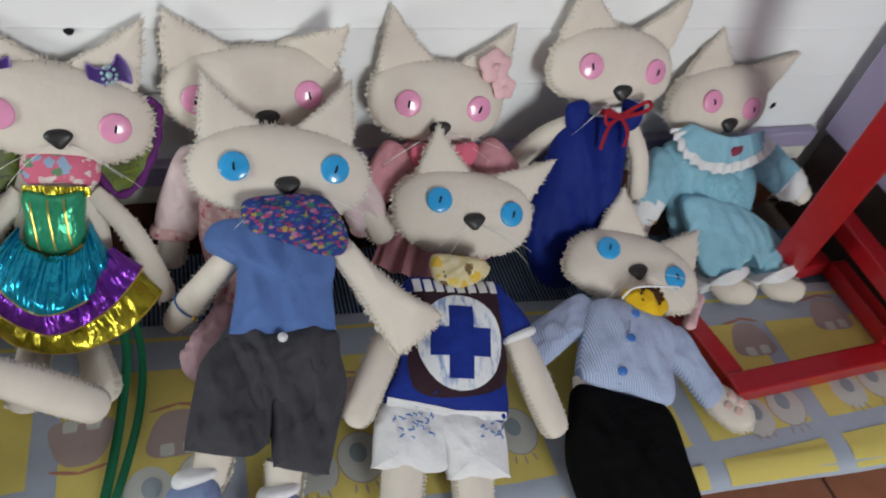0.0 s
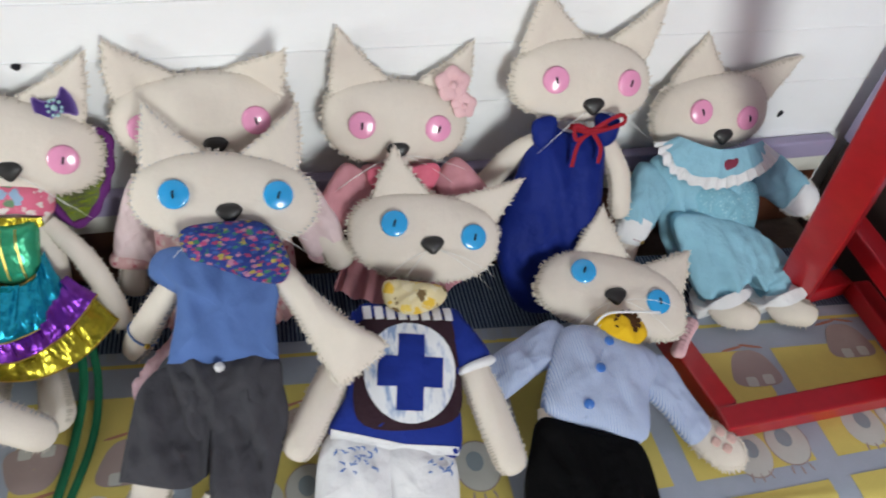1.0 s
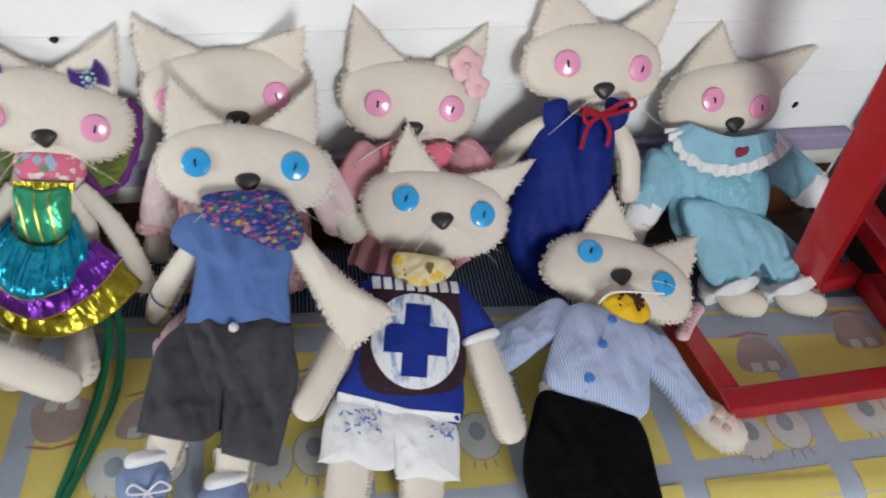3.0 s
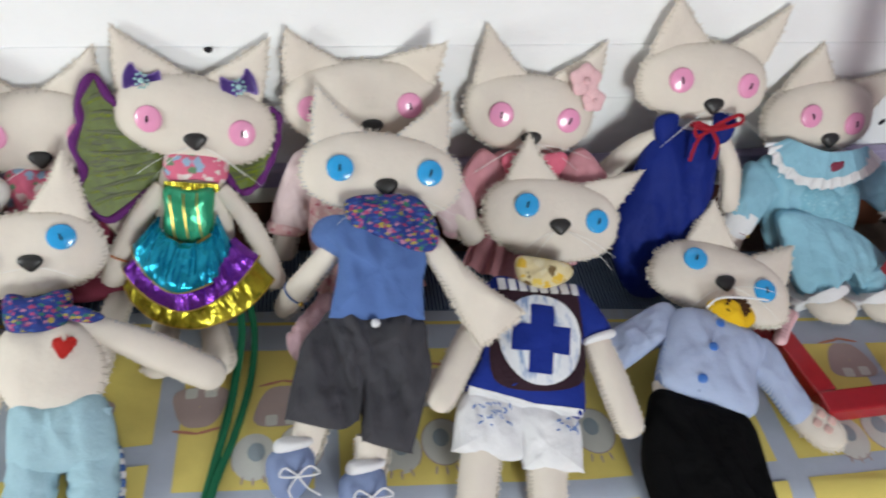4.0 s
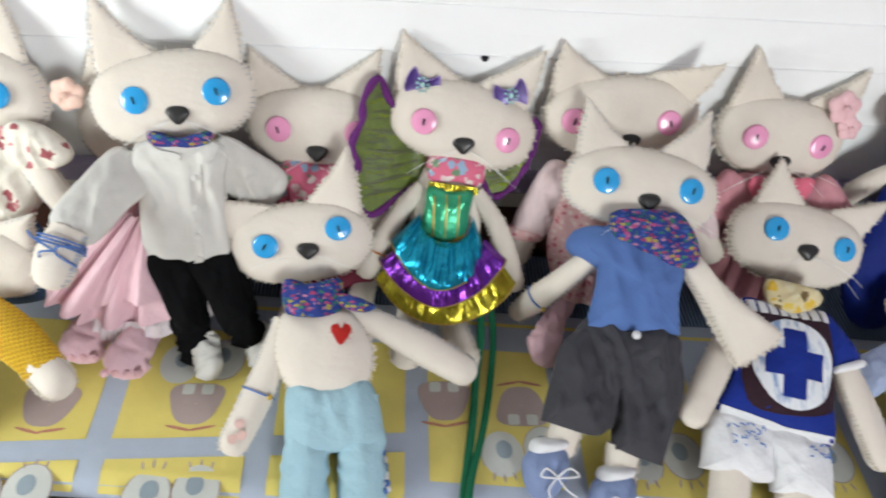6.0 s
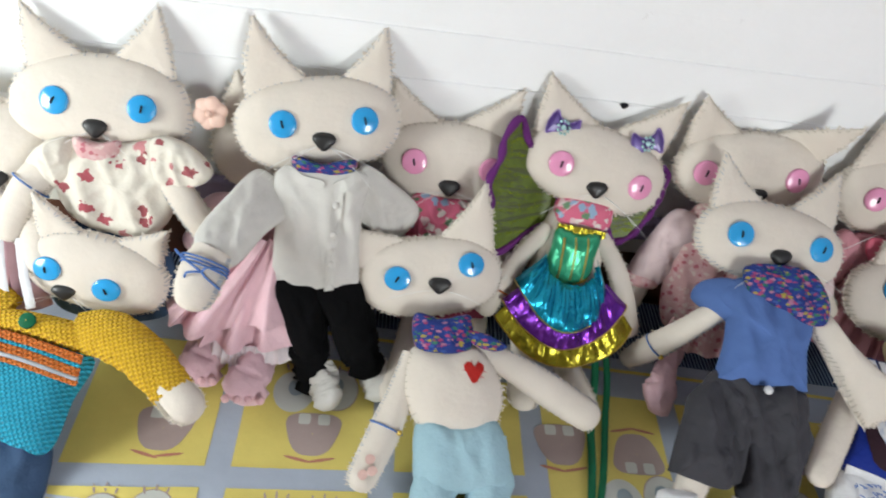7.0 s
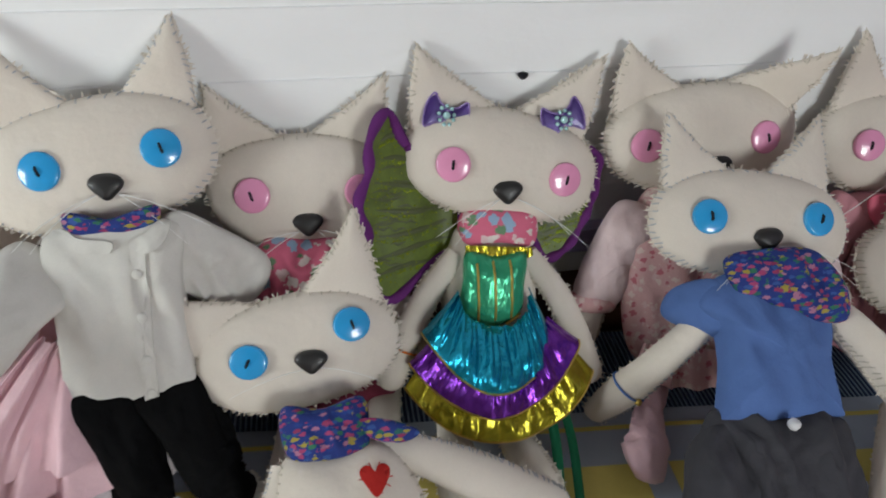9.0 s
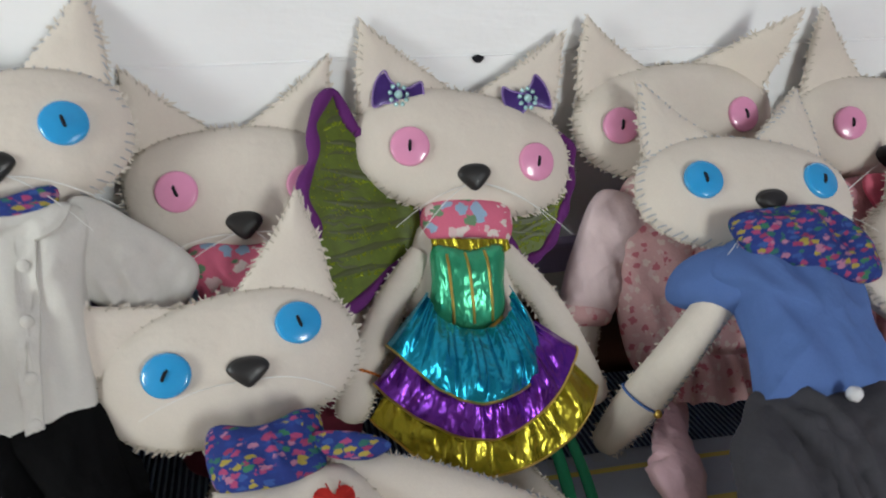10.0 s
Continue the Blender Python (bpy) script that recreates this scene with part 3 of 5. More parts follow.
    def ruffle(self, top, bottom, m, n_top, n_bot, folds, depth, puff, trim, seed):
        """A puffed tier of a skirt: tight gathers at its seam that melt into broad soft folds at an even hem."""
        k, rows = 150, 14
        A, B = curve2([(*p, 0) for p in top], k, False), curve2([(*p, 0) for p in bottom], k, False)
        k = min(len(A), len(B))
        pts, fcs = [], []
        for j in range(rows + 1):
            t = j / rows
            for i in range(k):
                q = i / (k - 1)
                p = A[int(i * (len(A) - 1) / (k - 1))].lerp(B[int(i * (len(B) - 1) / (k - 1))], t)
                arch = math.sin(math.pi * q) ** 0.7
                fine = noise.noise(Vector((q * folds * 2.6 + seed, t * 1.1, seed)))
                broad = noise.noise(Vector((q * folds * 1.0 + seed * 3, t * 1.6, seed + 4)))
                edge = max(0.0, t - 0.8) / 0.2
                w = depth * (1.5 * fine * (1 - t) ** 0.7 + 1.7 * broad * (0.35 + t)) * (1 - 0.45 * edge)
                n = (n_top + (n_bot - n_top) * t ** 0.7 + puff * math.sin(math.pi * t ** 1.3)) * (0.15 + 0.85 * arch)
                pts.append((p.x, p.y + 0.25 * broad * t, n + w))
        for j in range(rows):
            for i in range(k - 1):
                a = j * k + i
                fcs.append((a, a + 1, a + 1 + k, a + k))
        self.add(pts, fcs, m)
        self.tube([Vector(q) + Vector((0, 0, 0.04)) for q in pts[-k:]], [0.08] * k, trim, 4)

    def rosette(self, u, v, n, r, m, petals=6):
        for i in range(petals):
            a = 2 * math.pi * i / petals + 0.3
            c = Vector((u + math.cos(a) * r * 0.42, v + math.sin(a) * r * 0.42))
            t = Vector((math.cos(a), math.sin(a)))
            s = Vector((-t.y, t.x))
            rim = [c - t * r * 0.45, c + s * r * 0.56, c + t * r * 0.5 + s * r * 0.2, c + t * r * 0.5 - s * r * 0.2, c - s * r * 0.56]
            self.pillow([(q.x, q.y) for q in rim], 0.25 * r, m, n + 0.1 * (i % 2), samples=16, wrinkle=0.12, flange=0.04)
        self.ball((u, v, n + 0.3 * r), 0.22 * r, m, 8)

    def made(self, label):
        me = bpy.data.meshes.new("cat_doll")
        me.from_pydata(self.verts, [], self.faces)
        for m in self.mats:
            me.materials.append(m)
        me.polygons.foreach_set("material_index", self.ids)
        me.polygons.foreach_set("use_smooth", [True] * len(self.ids))
        me.update()
        me.set_sharp_from_angle(angle=radians(62))
        ob = new("cat_doll", me)
        ob.matrix_world = self.m
        return tagged(ob, label, "doll", "handmade cat dolls")


# ---------------------------------------------------------------- room
WALL_Y, EAST = 0.008, 0.985
FLOOR = -0.022


def slab(name, x0, x1, y0, y1, z0, z1, material, label):
    return structure(name, box_bm(x0, x1, y0, y1, z0, z1), material, label)


def boarded_wall():
    """White painted boards with shallow joints at three heights."""
    bm = bmesh.new()
    zs = [-0.1]
    for z in (0.216, 0.289, 0.347, 0.62, 0.9):
        zs += [z - 0.0012, z - 0.0006, z + 0.0006, z + 0.0012]
    zs.append(2.5)
    ys = [0.0] + [0.0, 0.0016, 0.0016, 0.0] * 5 + [0.0]
    xs = [-1.32 + 2.62 * i / 80 for i in range(81)]
    grid = [[bm.verts.new((x, WALL_Y + ys[j] + 0.0012 * noise.noise(Vector((x * 3, z * 5, 2))), z + (0.0022 * noise.noise(Vector((x * 4, z, 7))) if 0 < j < len(zs) - 1 else 0))) for x in xs] for j, z in enumerate(zs)]
    for j in range(len(zs) - 1):
        for i in range(80):
            bm.faces.new((grid[j][i], grid[j][i + 1], grid[j + 1][i + 1], grid[j + 1][i]))
    back = [bm.verts.new((x, WALL_Y + 0.12, z)) for x, z in ((-1.32, -0.1), (1.3, -0.1), (1.3, 2.5), (-1.32, 2.5))]
    bm.faces.new(back)
    return structure("wall_north", bm, WALL_WHITE, "white gloss-painted boarded wall with fine joints and marks")


boarded_wall()
structure("baseboard", box_bm(-1.2, EAST, -0.004, WALL_Y - 0.001, FLOOR, 0.075, 0.002), BROWN, "brown wooden baseboard behind the mat")
structure("trim", box_bm(-1.2, EAST, -0.006, WALL_Y - 0.001, 0.0755, 0.102, 0.002), TRIM_WHITE, "off-white painted strip above the baseboard")
structure("trim_ledge", box_bm(-1.2, EAST, -0.01, WALL_Y - 0.001, 0.1025, 0.131, 0.004), LAVENDER, "lavender painted wooden ledge strip along the wall")
structure("wall_east", box_bm(EAST + 0.004, EAST + 0.05, -2.3, -0.012, 0.135, 2.4, 0.003), LAVENDER, "lavender painted side panel")
structure("wall_east_base", box_bm(EAST + 0.014, EAST + 0.05, -2.3, -0.012, FLOOR, 0.134), DARK_WOOD, "dark brown wooden plinth under the lavender panel")
slab("wall_east_outer", EAST + 0.051, EAST + 0.2, -2.4, 0.1, -0.1, 2.5, PLASTER, "plain plaster wall")
slab("ceiling", -1.32, 1.3, -2.5, 0.2, 2.4, 2.5, PLASTER, "plain white ceiling")


def wall_with_window(name, along, at, thick, lo, hi, a0, a1, z0, z1):
    """A wall with one opening that goes through it."""
    bm = bmesh.new()
    for u0, u1, w0, w1 in ((lo, a0, -0.1, 2.4), (a1, hi, -0.1, 2.4), (a0, a1, -0.1, z0), (a0, a1, z1, 2.4)):
        b = box_bm(u0, u1, at, at + thick, w0, w1) if along == "x" else box_bm(at, at + thick, u0, u1, w0, w1)
        me = bpy.data.meshes.new("piece")
        b.to_mesh(me)
        b.free()
        bm.from_mesh(me)
        bpy.data.meshes.remove(me)
    return structure(name, bm, PLASTER, "plain plaster wall with a window opening")


wall_with_window("wall_south", "x", -2.5, 0.12, -1.2, 1.3, 0.35, 1.15, 0.15, 1.1)
wall_with_window("wall_west", "y", -1.32, 0.12, -2.5, 0.0, -0.9, -0.3, 0.22, 0.85)

floor = structure("floor", box_bm(-1.32, 1.3, -2.5, 0.1, -0.1, FLOOR - 0.004), GROUT, "terracotta tiled floor with grey joints")
tile_bm = box_bm(-0.1075, 0.1075, -0.1075, 0.1075, -0.006, 0.0, 0.0015)
tile_me = bpy.data.meshes.new("tile")
tile_bm.to_mesh(tile_me)
tile_bm.free()
tile_me.materials.append(TERRA)
for i in range(4, 15):
    for j in range(9):
        t = new("tile", tile_me)
        t.parent = floor
        t.location = (-1.98 + 0.22 * i, -0.53 - 0.22 * j, FLOOR + 0.0005 * ((i * 7 + j * 5) % 3))


# ---------------------------------------------------------------- play mat with its print
SLOPE = -0.07


def mat_y(x, v):
    return v + SLOPE * x


def mat_z(x, y):
    soft = 0.0022 * noise.noise(Vector((x * 7, y * 7, 1.5))) + 0.001 * noise.noise(Vector((x * 22, y * 22, 4)))
    return soft


def mat_sheet(name, v0, v1, x0, x1, material, lift, parent, nx=60, nv=10, low=None, high=None):
    """A printed sheet on the mat between two lines, the front one running over the rounded edge where it reaches it."""
    bm = bmesh.new()
    g = []
    for j in range(nv + 1):
        v = v0 + (v1 - v0) * j / nv
        row = []
        for i in range(nx + 1):
            x = x0 + (x1 - x0) * i / nx
            y0 = low(x) if low else mat_y(x, v0)
            y1 = high(x) if high else mat_y(x, v1)
            y = max(y0 + (y1 - y0) * j / nv, mat_y(x, -0.3815))
            over = max(0.0, -0.3555 - (y - SLOPE * x))
            row.append(bm.verts.new((x, y - (0.0012 if over else 0), mat_z(x, y) * (over == 0) + lift - 13.2 * over ** 2)))
        g.append(row)
    for j in range(nv):
        for i in range(nx):
            bm.faces.new((g[j][i], g[j][i + 1], g[j + 1][i + 1], g[j + 1][i]))
    return finish(name, bm, material, parent)


def play_mat():
    bm = bmesh.new()
    prof = [(-0.015, -0.02), (-0.015, -0.001)] + [(-0.02 - 0.335 * i / 24, 0.0) for i in range(25)]
    prof += [(-0.366, -0.001), (-0.376, -0.004), (-0.383, -0.010), (-0.385, -0.016), (-0.381, -0.021), (-0.364, -0.021)]
    xs = [-1.15 + 2.13 * i / 140 for i in range(141)]
    g = []
    for x in xs:
        row = []
        for v, z in prof:
            y = min(mat_y(x, v), -0.012)
            row.append(bm.verts.new((x, y + 0.003 * noise.noise(Vector((x * 9, v, 3))) * (v < -0.36), z + (mat_z(x, y) if z > -0.003 else 0))))
        g.append(row)
    for i in range(140):
        for j in range(len(prof) - 1):
            bm.faces.new((g[i][j], g[i + 1][j], g[i + 1][j + 1], g[i][j + 1]))
        bm.faces.new((g[i][0], g[i + 1][0], g[i + 1][-1], g[i][-1]))
    for i in (0, 140):
        bm.faces.new(g[i])
    mat = tagged(finish("play_mat", bm, MAT_GREY), "soft padded mat printed with yellow squares on grey-blue", "mat")
    mat_sheet("striped_cloth", -0.12, -0.016, -1.12, 0.98, MAT_STRIPE, 0.0012, mat, 90, 6)
    mat_sheet("yellow_line", -0.141, -0.136, -1.12, 0.98, MAT_YELLOW, 0.0004, mat, 90, 1)
    for k in range(-6, 6):
        x0, x1 = -0.042 + 0.168 * k + 0.013, -0.042 + 0.168 * (k + 1) - 0.013
        x1 = min(x1, 0.978)
        if x0 > 0.95:
            continue
        if k < 0:
            mat_sheet("yellow_square", 0, -0.178, x0, x1, MAT_YELLOW, 0.0004, mat, 6, 6, low=lambda x: -0.29 + 0.03 * x)
            mat_sheet("yellow_square", -0.3815, 0, x0, x1, MAT_YELLOW, 0.0006, mat, 6, 14, high=lambda x: -0.313 + 0.03 * x)
        else:
            mat_sheet("yellow_square", 0, -0.178, x0, x1, MAT_YELLOW, 0.0004, mat, 6, 8, low=lambda x: max(-0.378, mat_y(x, -0.35)))
            if x1 > 0.4:
                mat_sheet("yellow_square", -0.3815, 0, x0, x1, MAT_YELLOW, 0.0006, mat, 6, 14, high=lambda x: -0.4)
    return mat


MAT = play_mat()


def print_shape(name, x, y, w, h, turn, material, lift, square=2.0, wedge=0.0):
    """A flat printed shape on the mat."""
    bm = bmesh.new()
    rim, mid = [], None
    for j in range(4):
        row = []
        for i in range(28):
            a = 2 * math.pi * i / 28
            ca, sa = math.cos(a), math.sin(a)
            q = Vector((math.copysign(abs(ca) ** (2 / square), ca) * w, math.copysign(abs(sa) ** (2 / square), sa) * h)) * max(j / 3, 0.02)
            q.x *= 1 + wedge * q.y / h
            c, s = math.cos(radians(turn)), math.sin(radians(turn))
            px, py = x + q.x * c - q.y * s, y + q.x * s + q.y * c
            row.append(bm.verts.new((px, py, mat_z(px, py) + lift)))
        rim.append(row)
    for j in range(3):
        for i in range(28):
            bm.faces.new((rim[j][i], rim[j][(i + 1) % 28], rim[j + 1][(i + 1) % 28], rim[j + 1][i]))
    return finish(name, bm, material, MAT)


def printed_pair(x, y, turn=0, flip=1):
    """Two pale ovals with grey ovals in them."""
    for s in (-1, 1):
        print_shape("printed_oval", x + s * 0.024, y + 0.003 * s, 0.023, 0.027, turn, INK_WHITE, 0.0007 + 0.0001 * s)
        print_shape("printed_outline", x + s * 0.024, y + 0.003 * s, 0.0243, 0.0283, turn, INK_BROWN, 0.0004 + 0.00015 * s)
        for k in (-1, 0, 1):
            print_shape("printed_lash", x + s * 0.024 + 0.011 * k, y - flip * (0.031 - 0.002 * abs(k)), 0.0012, 0.005, turn + 14 * k * flip, INK_BROWN, 0.0008)
        print_shape("printed_dot", x + s * 0.022, y + 0.005 + 0.003 * s, 0.009, 0.011, turn, INK_GREY, 0.0011)


def printed_patch(x, y, turn=0, k=1.0, flip=1):
    """A brown patch with two pale blocks and a red line."""
    print_shape("printed_patch", x, y, 0.031 * k, 0.029 * k, turn, INK_BROWN, 0.0007, 3.2, 0.3 * flip)
    for e in (-1, 1):
        print_shape("printed_line", x + e * 0.014 * k, y - 0.034 * k * flip, 0.017 * k, 0.0018, turn + 12 * e * flip, INK_RED, 0.0007 + 0.0001 * e, 2.0)
    for s in (-1, 1):
        print_shape("printed_block", x + s * 0.012 * k, y + 0.02 * k * flip, 0.0075 * k, 0.0075 * k, turn, INK_WHITE, 0.0011, 5)


for x, y, turn, f in ((-0.287, -0.258, 0, 1), (-0.442, -0.262, -3, 1), (-0.13, -0.258, 0, 1), (0.078, -0.258, 0, -1), (0.25, -0.25, 0, -1), (0.775, -0.258, -5, -1), (0.915, -0.24, -5, -1), (-0.01, -0.252, 0, 1)):
    printed_patch(x, y, turn, 0.88, f)
for x, y, f in ((0.075, -0.314, 1), (0.227, -0.322, 1), (0.397, -0.325, 1), (0.74, -0.355, 1), (0.886, -0.345, 1), (-0.29, -0.203, -1), (-0.455, -0.36, -1), (-0.29, -0.36, -1)):
    printed_pair(x, y, 4, f)
for i in range(5):
    print_shape("printed_bar", 0.86 + 0.018 * i, -0.176 + 0.0012 * i, 0.0055, 0.011, -8, MAT_PALE, 0.0007, 5)
    print_shape("printed_bar", 0.46 + 0.018 * i, -0.16, 0.0055, 0.011, -8, MAT_PALE, 0.0007, 5)
    print_shape("printed_bar", 0.03 + 0.018 * i, -0.127, 0.0055, 0.008, -8, MAT_PALE, 0.0007, 5)


# ---------------------------------------------------------------- red chair
def bar(name, a, b, w, h, parent, roll=0.0):
    """A bevelled square bar from a to b."""
    a, b = Vector(a), Vector(b)
    d = b - a
    bm = box_bm(-w / 2, w / 2, -h / 2, h / 2, 0, d.length, 0.003)
    ob = part(name, bm, RED_PAINT, parent)
    ob.matrix_world = Matrix.Translation(a) @ d.to_track_quat("Z", "Y").to_matrix().to_4x4() @ pose(0, 0, 0, 0, 0, roll)
    return ob


def red_chair():
    top = tagged(new("wooden_chair"), "small red enamelled wooden chair standing on the mat", "chair")
    bar("stretcher", (0.688, -0.3265, 0.0145), (0.965, -0.318, 0.0145), 0.028, 0.026, top)
    bar("stretcher", (0.964, -0.302, 0.0165), (0.966, -0.172, 0.0165), 0.026, 0.026, top)
    bar("stretcher", (0.672, -0.13, 0.0135), (0.702, -0.313, 0.0135), 0.028, 0.0255, top)
    bar("stretcher", (0.862, -0.17, 0.0155), (0.955, -0.16, 0.0155), 0.026, 0.026, top)
    bar("stretcher", (0.955, -0.1, 0.085), (0.942, -0.31, 0.085), 0.03, 0.026, top)
    bar("leg", (0.884, -0.162, 0.0), (0.748, -0.248, 0.48), 0.042, 0.038, top)
    bar("leg", (0.944, -0.309, 0.03), (0.943, -0.308, 0.075), 0.028, 0.026, top)
    return top


red_chair()


# ---------------------------------------------------------------- the dolls
def fairy_doll():
    d = Doll((0.004, -0.047, 0.228), 27, seed=1)
    # wings on its back
    for pts in ([(-8.2, 2.5), (-9.6, 5.2), (-11.2, 3.0), (-11.4, 0.6), (-12.4, -1.8), (-11.8, -4.5), (-12.6, -7.0), (-10.4, -10.2), (-7.0, -8.0), (-4.0, -6.0), (-4.0, -1.0)], [(7.0, 1.0), (8.6, 0.4), (8.2, -2.6), (7.2, -5.0), (5.6, -7.4), (3.6, -8.0), (2.2, -5.0), (3.0, -2.0)]):
        f = d.pillow(pts, 0.22, WING, -2.6, samples=66, wrinkle=0.19, full=0.3, bend=lambda u, v: 0.42 * max(0.0, -u - 5.5))
        rim = curve2(pts, 66)
        d.tube([(p.x, p.y, -2.5 + 0.42 * max(0.0, -p.x - 5.5)) for p in rim + rim[:1]], [0.42 + 0.1 * math.sin(i * 0.9) for i in range(len(rim) + 1)], WING_EDGE, 7)
        r = random.Random(5)
        c = Vector((sum(p[0] for p in pts) / len(pts), sum(p[1] for p in pts) / len(pts)))
        for i in range(150):
            p = c + (rim[r.randrange(len(rim))].xy - c) * r.uniform(0.1, 0.85)
            d.ball((p.x, p.y, f(p.x, p.y) + 0.03), r.uniform(0.05, 0.12), WING_GLITTER, 4)
        for i in range(7):
            v0 = max(p[1] for p in pts) - (i + 1.3) * (max(p[1] for p in pts) - min(p[1] for p in pts)) / 8.6
            inside = sorted(p.x for p in rim if abs(p.y - v0) < 1.2)
            if len(inside) < 2:
                continue
            u0, u1 = inside[0] + 0.9, inside[-1] - 0.6
            band = [(u0 + (u1 - u0) * k / 9, v0 + 0.5 * math.sin(3.1 * k / 9 + i)) for k in range(10)]
            d.tube([(u, v, f(u, v) - 0.02) for u, v in band], [0.04, 0.12, 0.2, 0.26, 0.22, 0.3, 0.16, 0.2, 0.1, 0.04], WING_DARK, 6, flat=0.35)
            for k in range(44):
                q = r.random()
                u, v = u0 + (u1 - u0) * q, v0 + 0.5 * math.sin(3.1 * q + i) - 0.42 + r.uniform(-0.12, 0.12)
                d.ball((u, v, f(u, v) + 0.03), r.uniform(0.05, 0.11), WING_GLITTER, 4)
        for i in range(24):
            p = c + (rim[r.randrange(len(rim))].xy - c) * r.uniform(0.1, 0.7)
            e = Vector((r.uniform(0.6, 1.5), r.uniform(-0.25, 0.25)))
            row = [p + e * (k / 2 - 1) for k in range(5)]
            d.tube([(g.x, g.y + 0.12 * math.sin(2.2 * k + i), f(g.x, g.y) + 0.01) for k, g in enumerate(row)], [0.03, 0.1, 0.13, 0.08, 0.03], WING_DARK, 5, flat=0.5)
    # body under the dress, arms, legs
    d.pillow([(-4.4, -5), (1.6, -5.4), (2.0, -16), (-5.4, -16)], 1.8, MUSLIN, -2.0, samples=24)
    d.limb([(-4.4, -6.9, -1.4), (-7.0, -10.0, -0.9), (-9.4, -14.0, -0.4), (-10.6, -16.6, 0.2)], [1.0, 1.15, 1.3, 1.25], seam=-1)
    d.limb([(1.7, -7.4, -1.4), (4.4, -11.2, -1.2), (6.0, -15.0, -0.8), (7.0, -18.2, -0.3)], [1.0, 1.15, 1.25, 1.2])
    d.bracelet((-9.6, -14.6, -0.2), (-1.2, -2.6, 0.6), 1.35, ORANGE, False)
    for x, y in ((-0.055, -0.225), (0.012, -0.228)):
        hip, foot = d.local(x * 0.5 - 0.02, -0.1, 0.035), d.local(x, y + 0.02, 0.024)
        d.limb([hip, (hip + foot) / 2, foot], [1.5, 1.5, 1.9], seam=-1)
    # neck band, bodice, three flounces
    d.pillow([(-3.4, -3.2), (2.2, -3.6), (2.3, -6.6), (-0.6, -6.2), (-3.8, -6.1)], 1.6, PINK_PRINT, -1.7, samples=30, full=0.35)
    d.flounce([(-3.9, -5.9), (-1.0, -6.2), (1.8, -6.5)], [(-4.0, -6.7), (-1.0, -7.1), (1.8, -7.3)], GOLD_FOIL, 0.1, 0.3, 9, 0.12, 3)
    t = [(-4.7, -9.6), (-4.2, -11.4), (-2.0, -12.5), (0.4, -12.1), (1.4, -9.8)]
    d.ruffle([(-6.0, -13.2), (-2.2, -16.5), (3.5, -13.5)], [(-9.6, -17.6), (-6.4, -20.6), (-1.8, -21.9), (3.4, -20.6), (7.0, -17.8)], GOLD_FOIL, 1.8, 4.0, 11, 0.5, 0.7, GOLD_TRIM, 1.0)
    d.ruffle([(-5.6, -12.0), (-2.2, -14.0), (3.0, -12.6)], [(-9.2, -15.4), (-6.4, -17.8), (-2.4, -19.4), (2.2, -17.8), (5.6, -14.8)], PURPLE_FOIL, 2.2, 4.8, 10, 0.52, 0.8, GOLD_TRIM, 2.0)
    d.ruffle(t, [(-8.0, -12.8), (-5.6, -15.6), (-2.8, -17.0), (0.6, -16.4), (3.4, -14.8)], TURQ_FOIL, 2.0, 5.3, 10, 0.5, 0.9, GOLD_TRIM, 0.0)
    f = d.pillow([(-3.8, -6.5), (-1.2, -7.0), (1.2, -6.9), (1.0, -9.6), (0.6, -12.0), (-1.9, -13.2), (-4.5, -11.8), (-4.2, -9.0)], 1.7, GREEN_FOIL, 0.1, samples=40, wrinkle=0.2)
    rim = curve2([(-4.3, -11.8), (-1.9, -13.1), (0.5, -12.0)], 16, False)
    d.tube([(*p.xy, f(*p.xy) + 0.1) for p in [Vector((q.x, q.y, 0)) for q in [Vector((*r, 0)) if len(r) == 2 else r for r in rim]]], [0.16] * len(rim), GOLD_TRIM, 5)
    for a in (-3.2, -1.8, -0.4):
        d.tube([(a, -7.2 - 0.55 * i, f(a, -7.2 - 0.55 * i) + 0.05) for i in range(10)], [0.1] * 10, GOLD_TRIM, 5)
    f = d.head((-8.6, 2.1), (8.0, -1.7), (0.3, 5.1), (-0.7, -4.3), (-4.6, 0.8), (4.8, -1.0), (-0.1, -1.8), [(-8.1, 3.4), (-7.0, 9.9), (-1.2, 5.5)], [(2.2, 5.1), (8.2, 8.6), (7.2, 2.0)], PINK_BTN, stitch=PALE)
    for u, v in ((-4.9, 4.7), (4.9, 3.9)):
        tilt = Matrix.Rotation(-0.35 if u < 0 else 0.3, 2)
        at = Vector((u, v))
        for s in (-1, 1):
            fan = [(0.1, 0.45), (0.8, 0.9), (1.4, 1.45), (1.75, 0.7), (1.8, -0.3), (1.5, -1.3), (0.8, -0.85), (0.1, -0.45)]
            rim = [at + tilt @ Vector((p * s, q)) for p, q in fan]
            d.pillow([tuple(p) for p in rim], 0.22, SEQUIN, -0.9, samples=32)
            for p in curve2(rim, 40):
                d.ball((p.x, p.y, -0.72), 0.11, SEQUIN_RIM, 5)
        for k in range(9):
            d.ball((u + 0.62 * math.cos(k * 0.72), v + 0.75 * math.sin(k * 0.72), -0.58), 0.2, SEQUIN_PALE, 6)
        d.ball((u, v, -0.5), 0.34, SEQUIN_PALE, 8)
    return d.made("white cat doll in a metallic ruffled dress with green fairy wings")


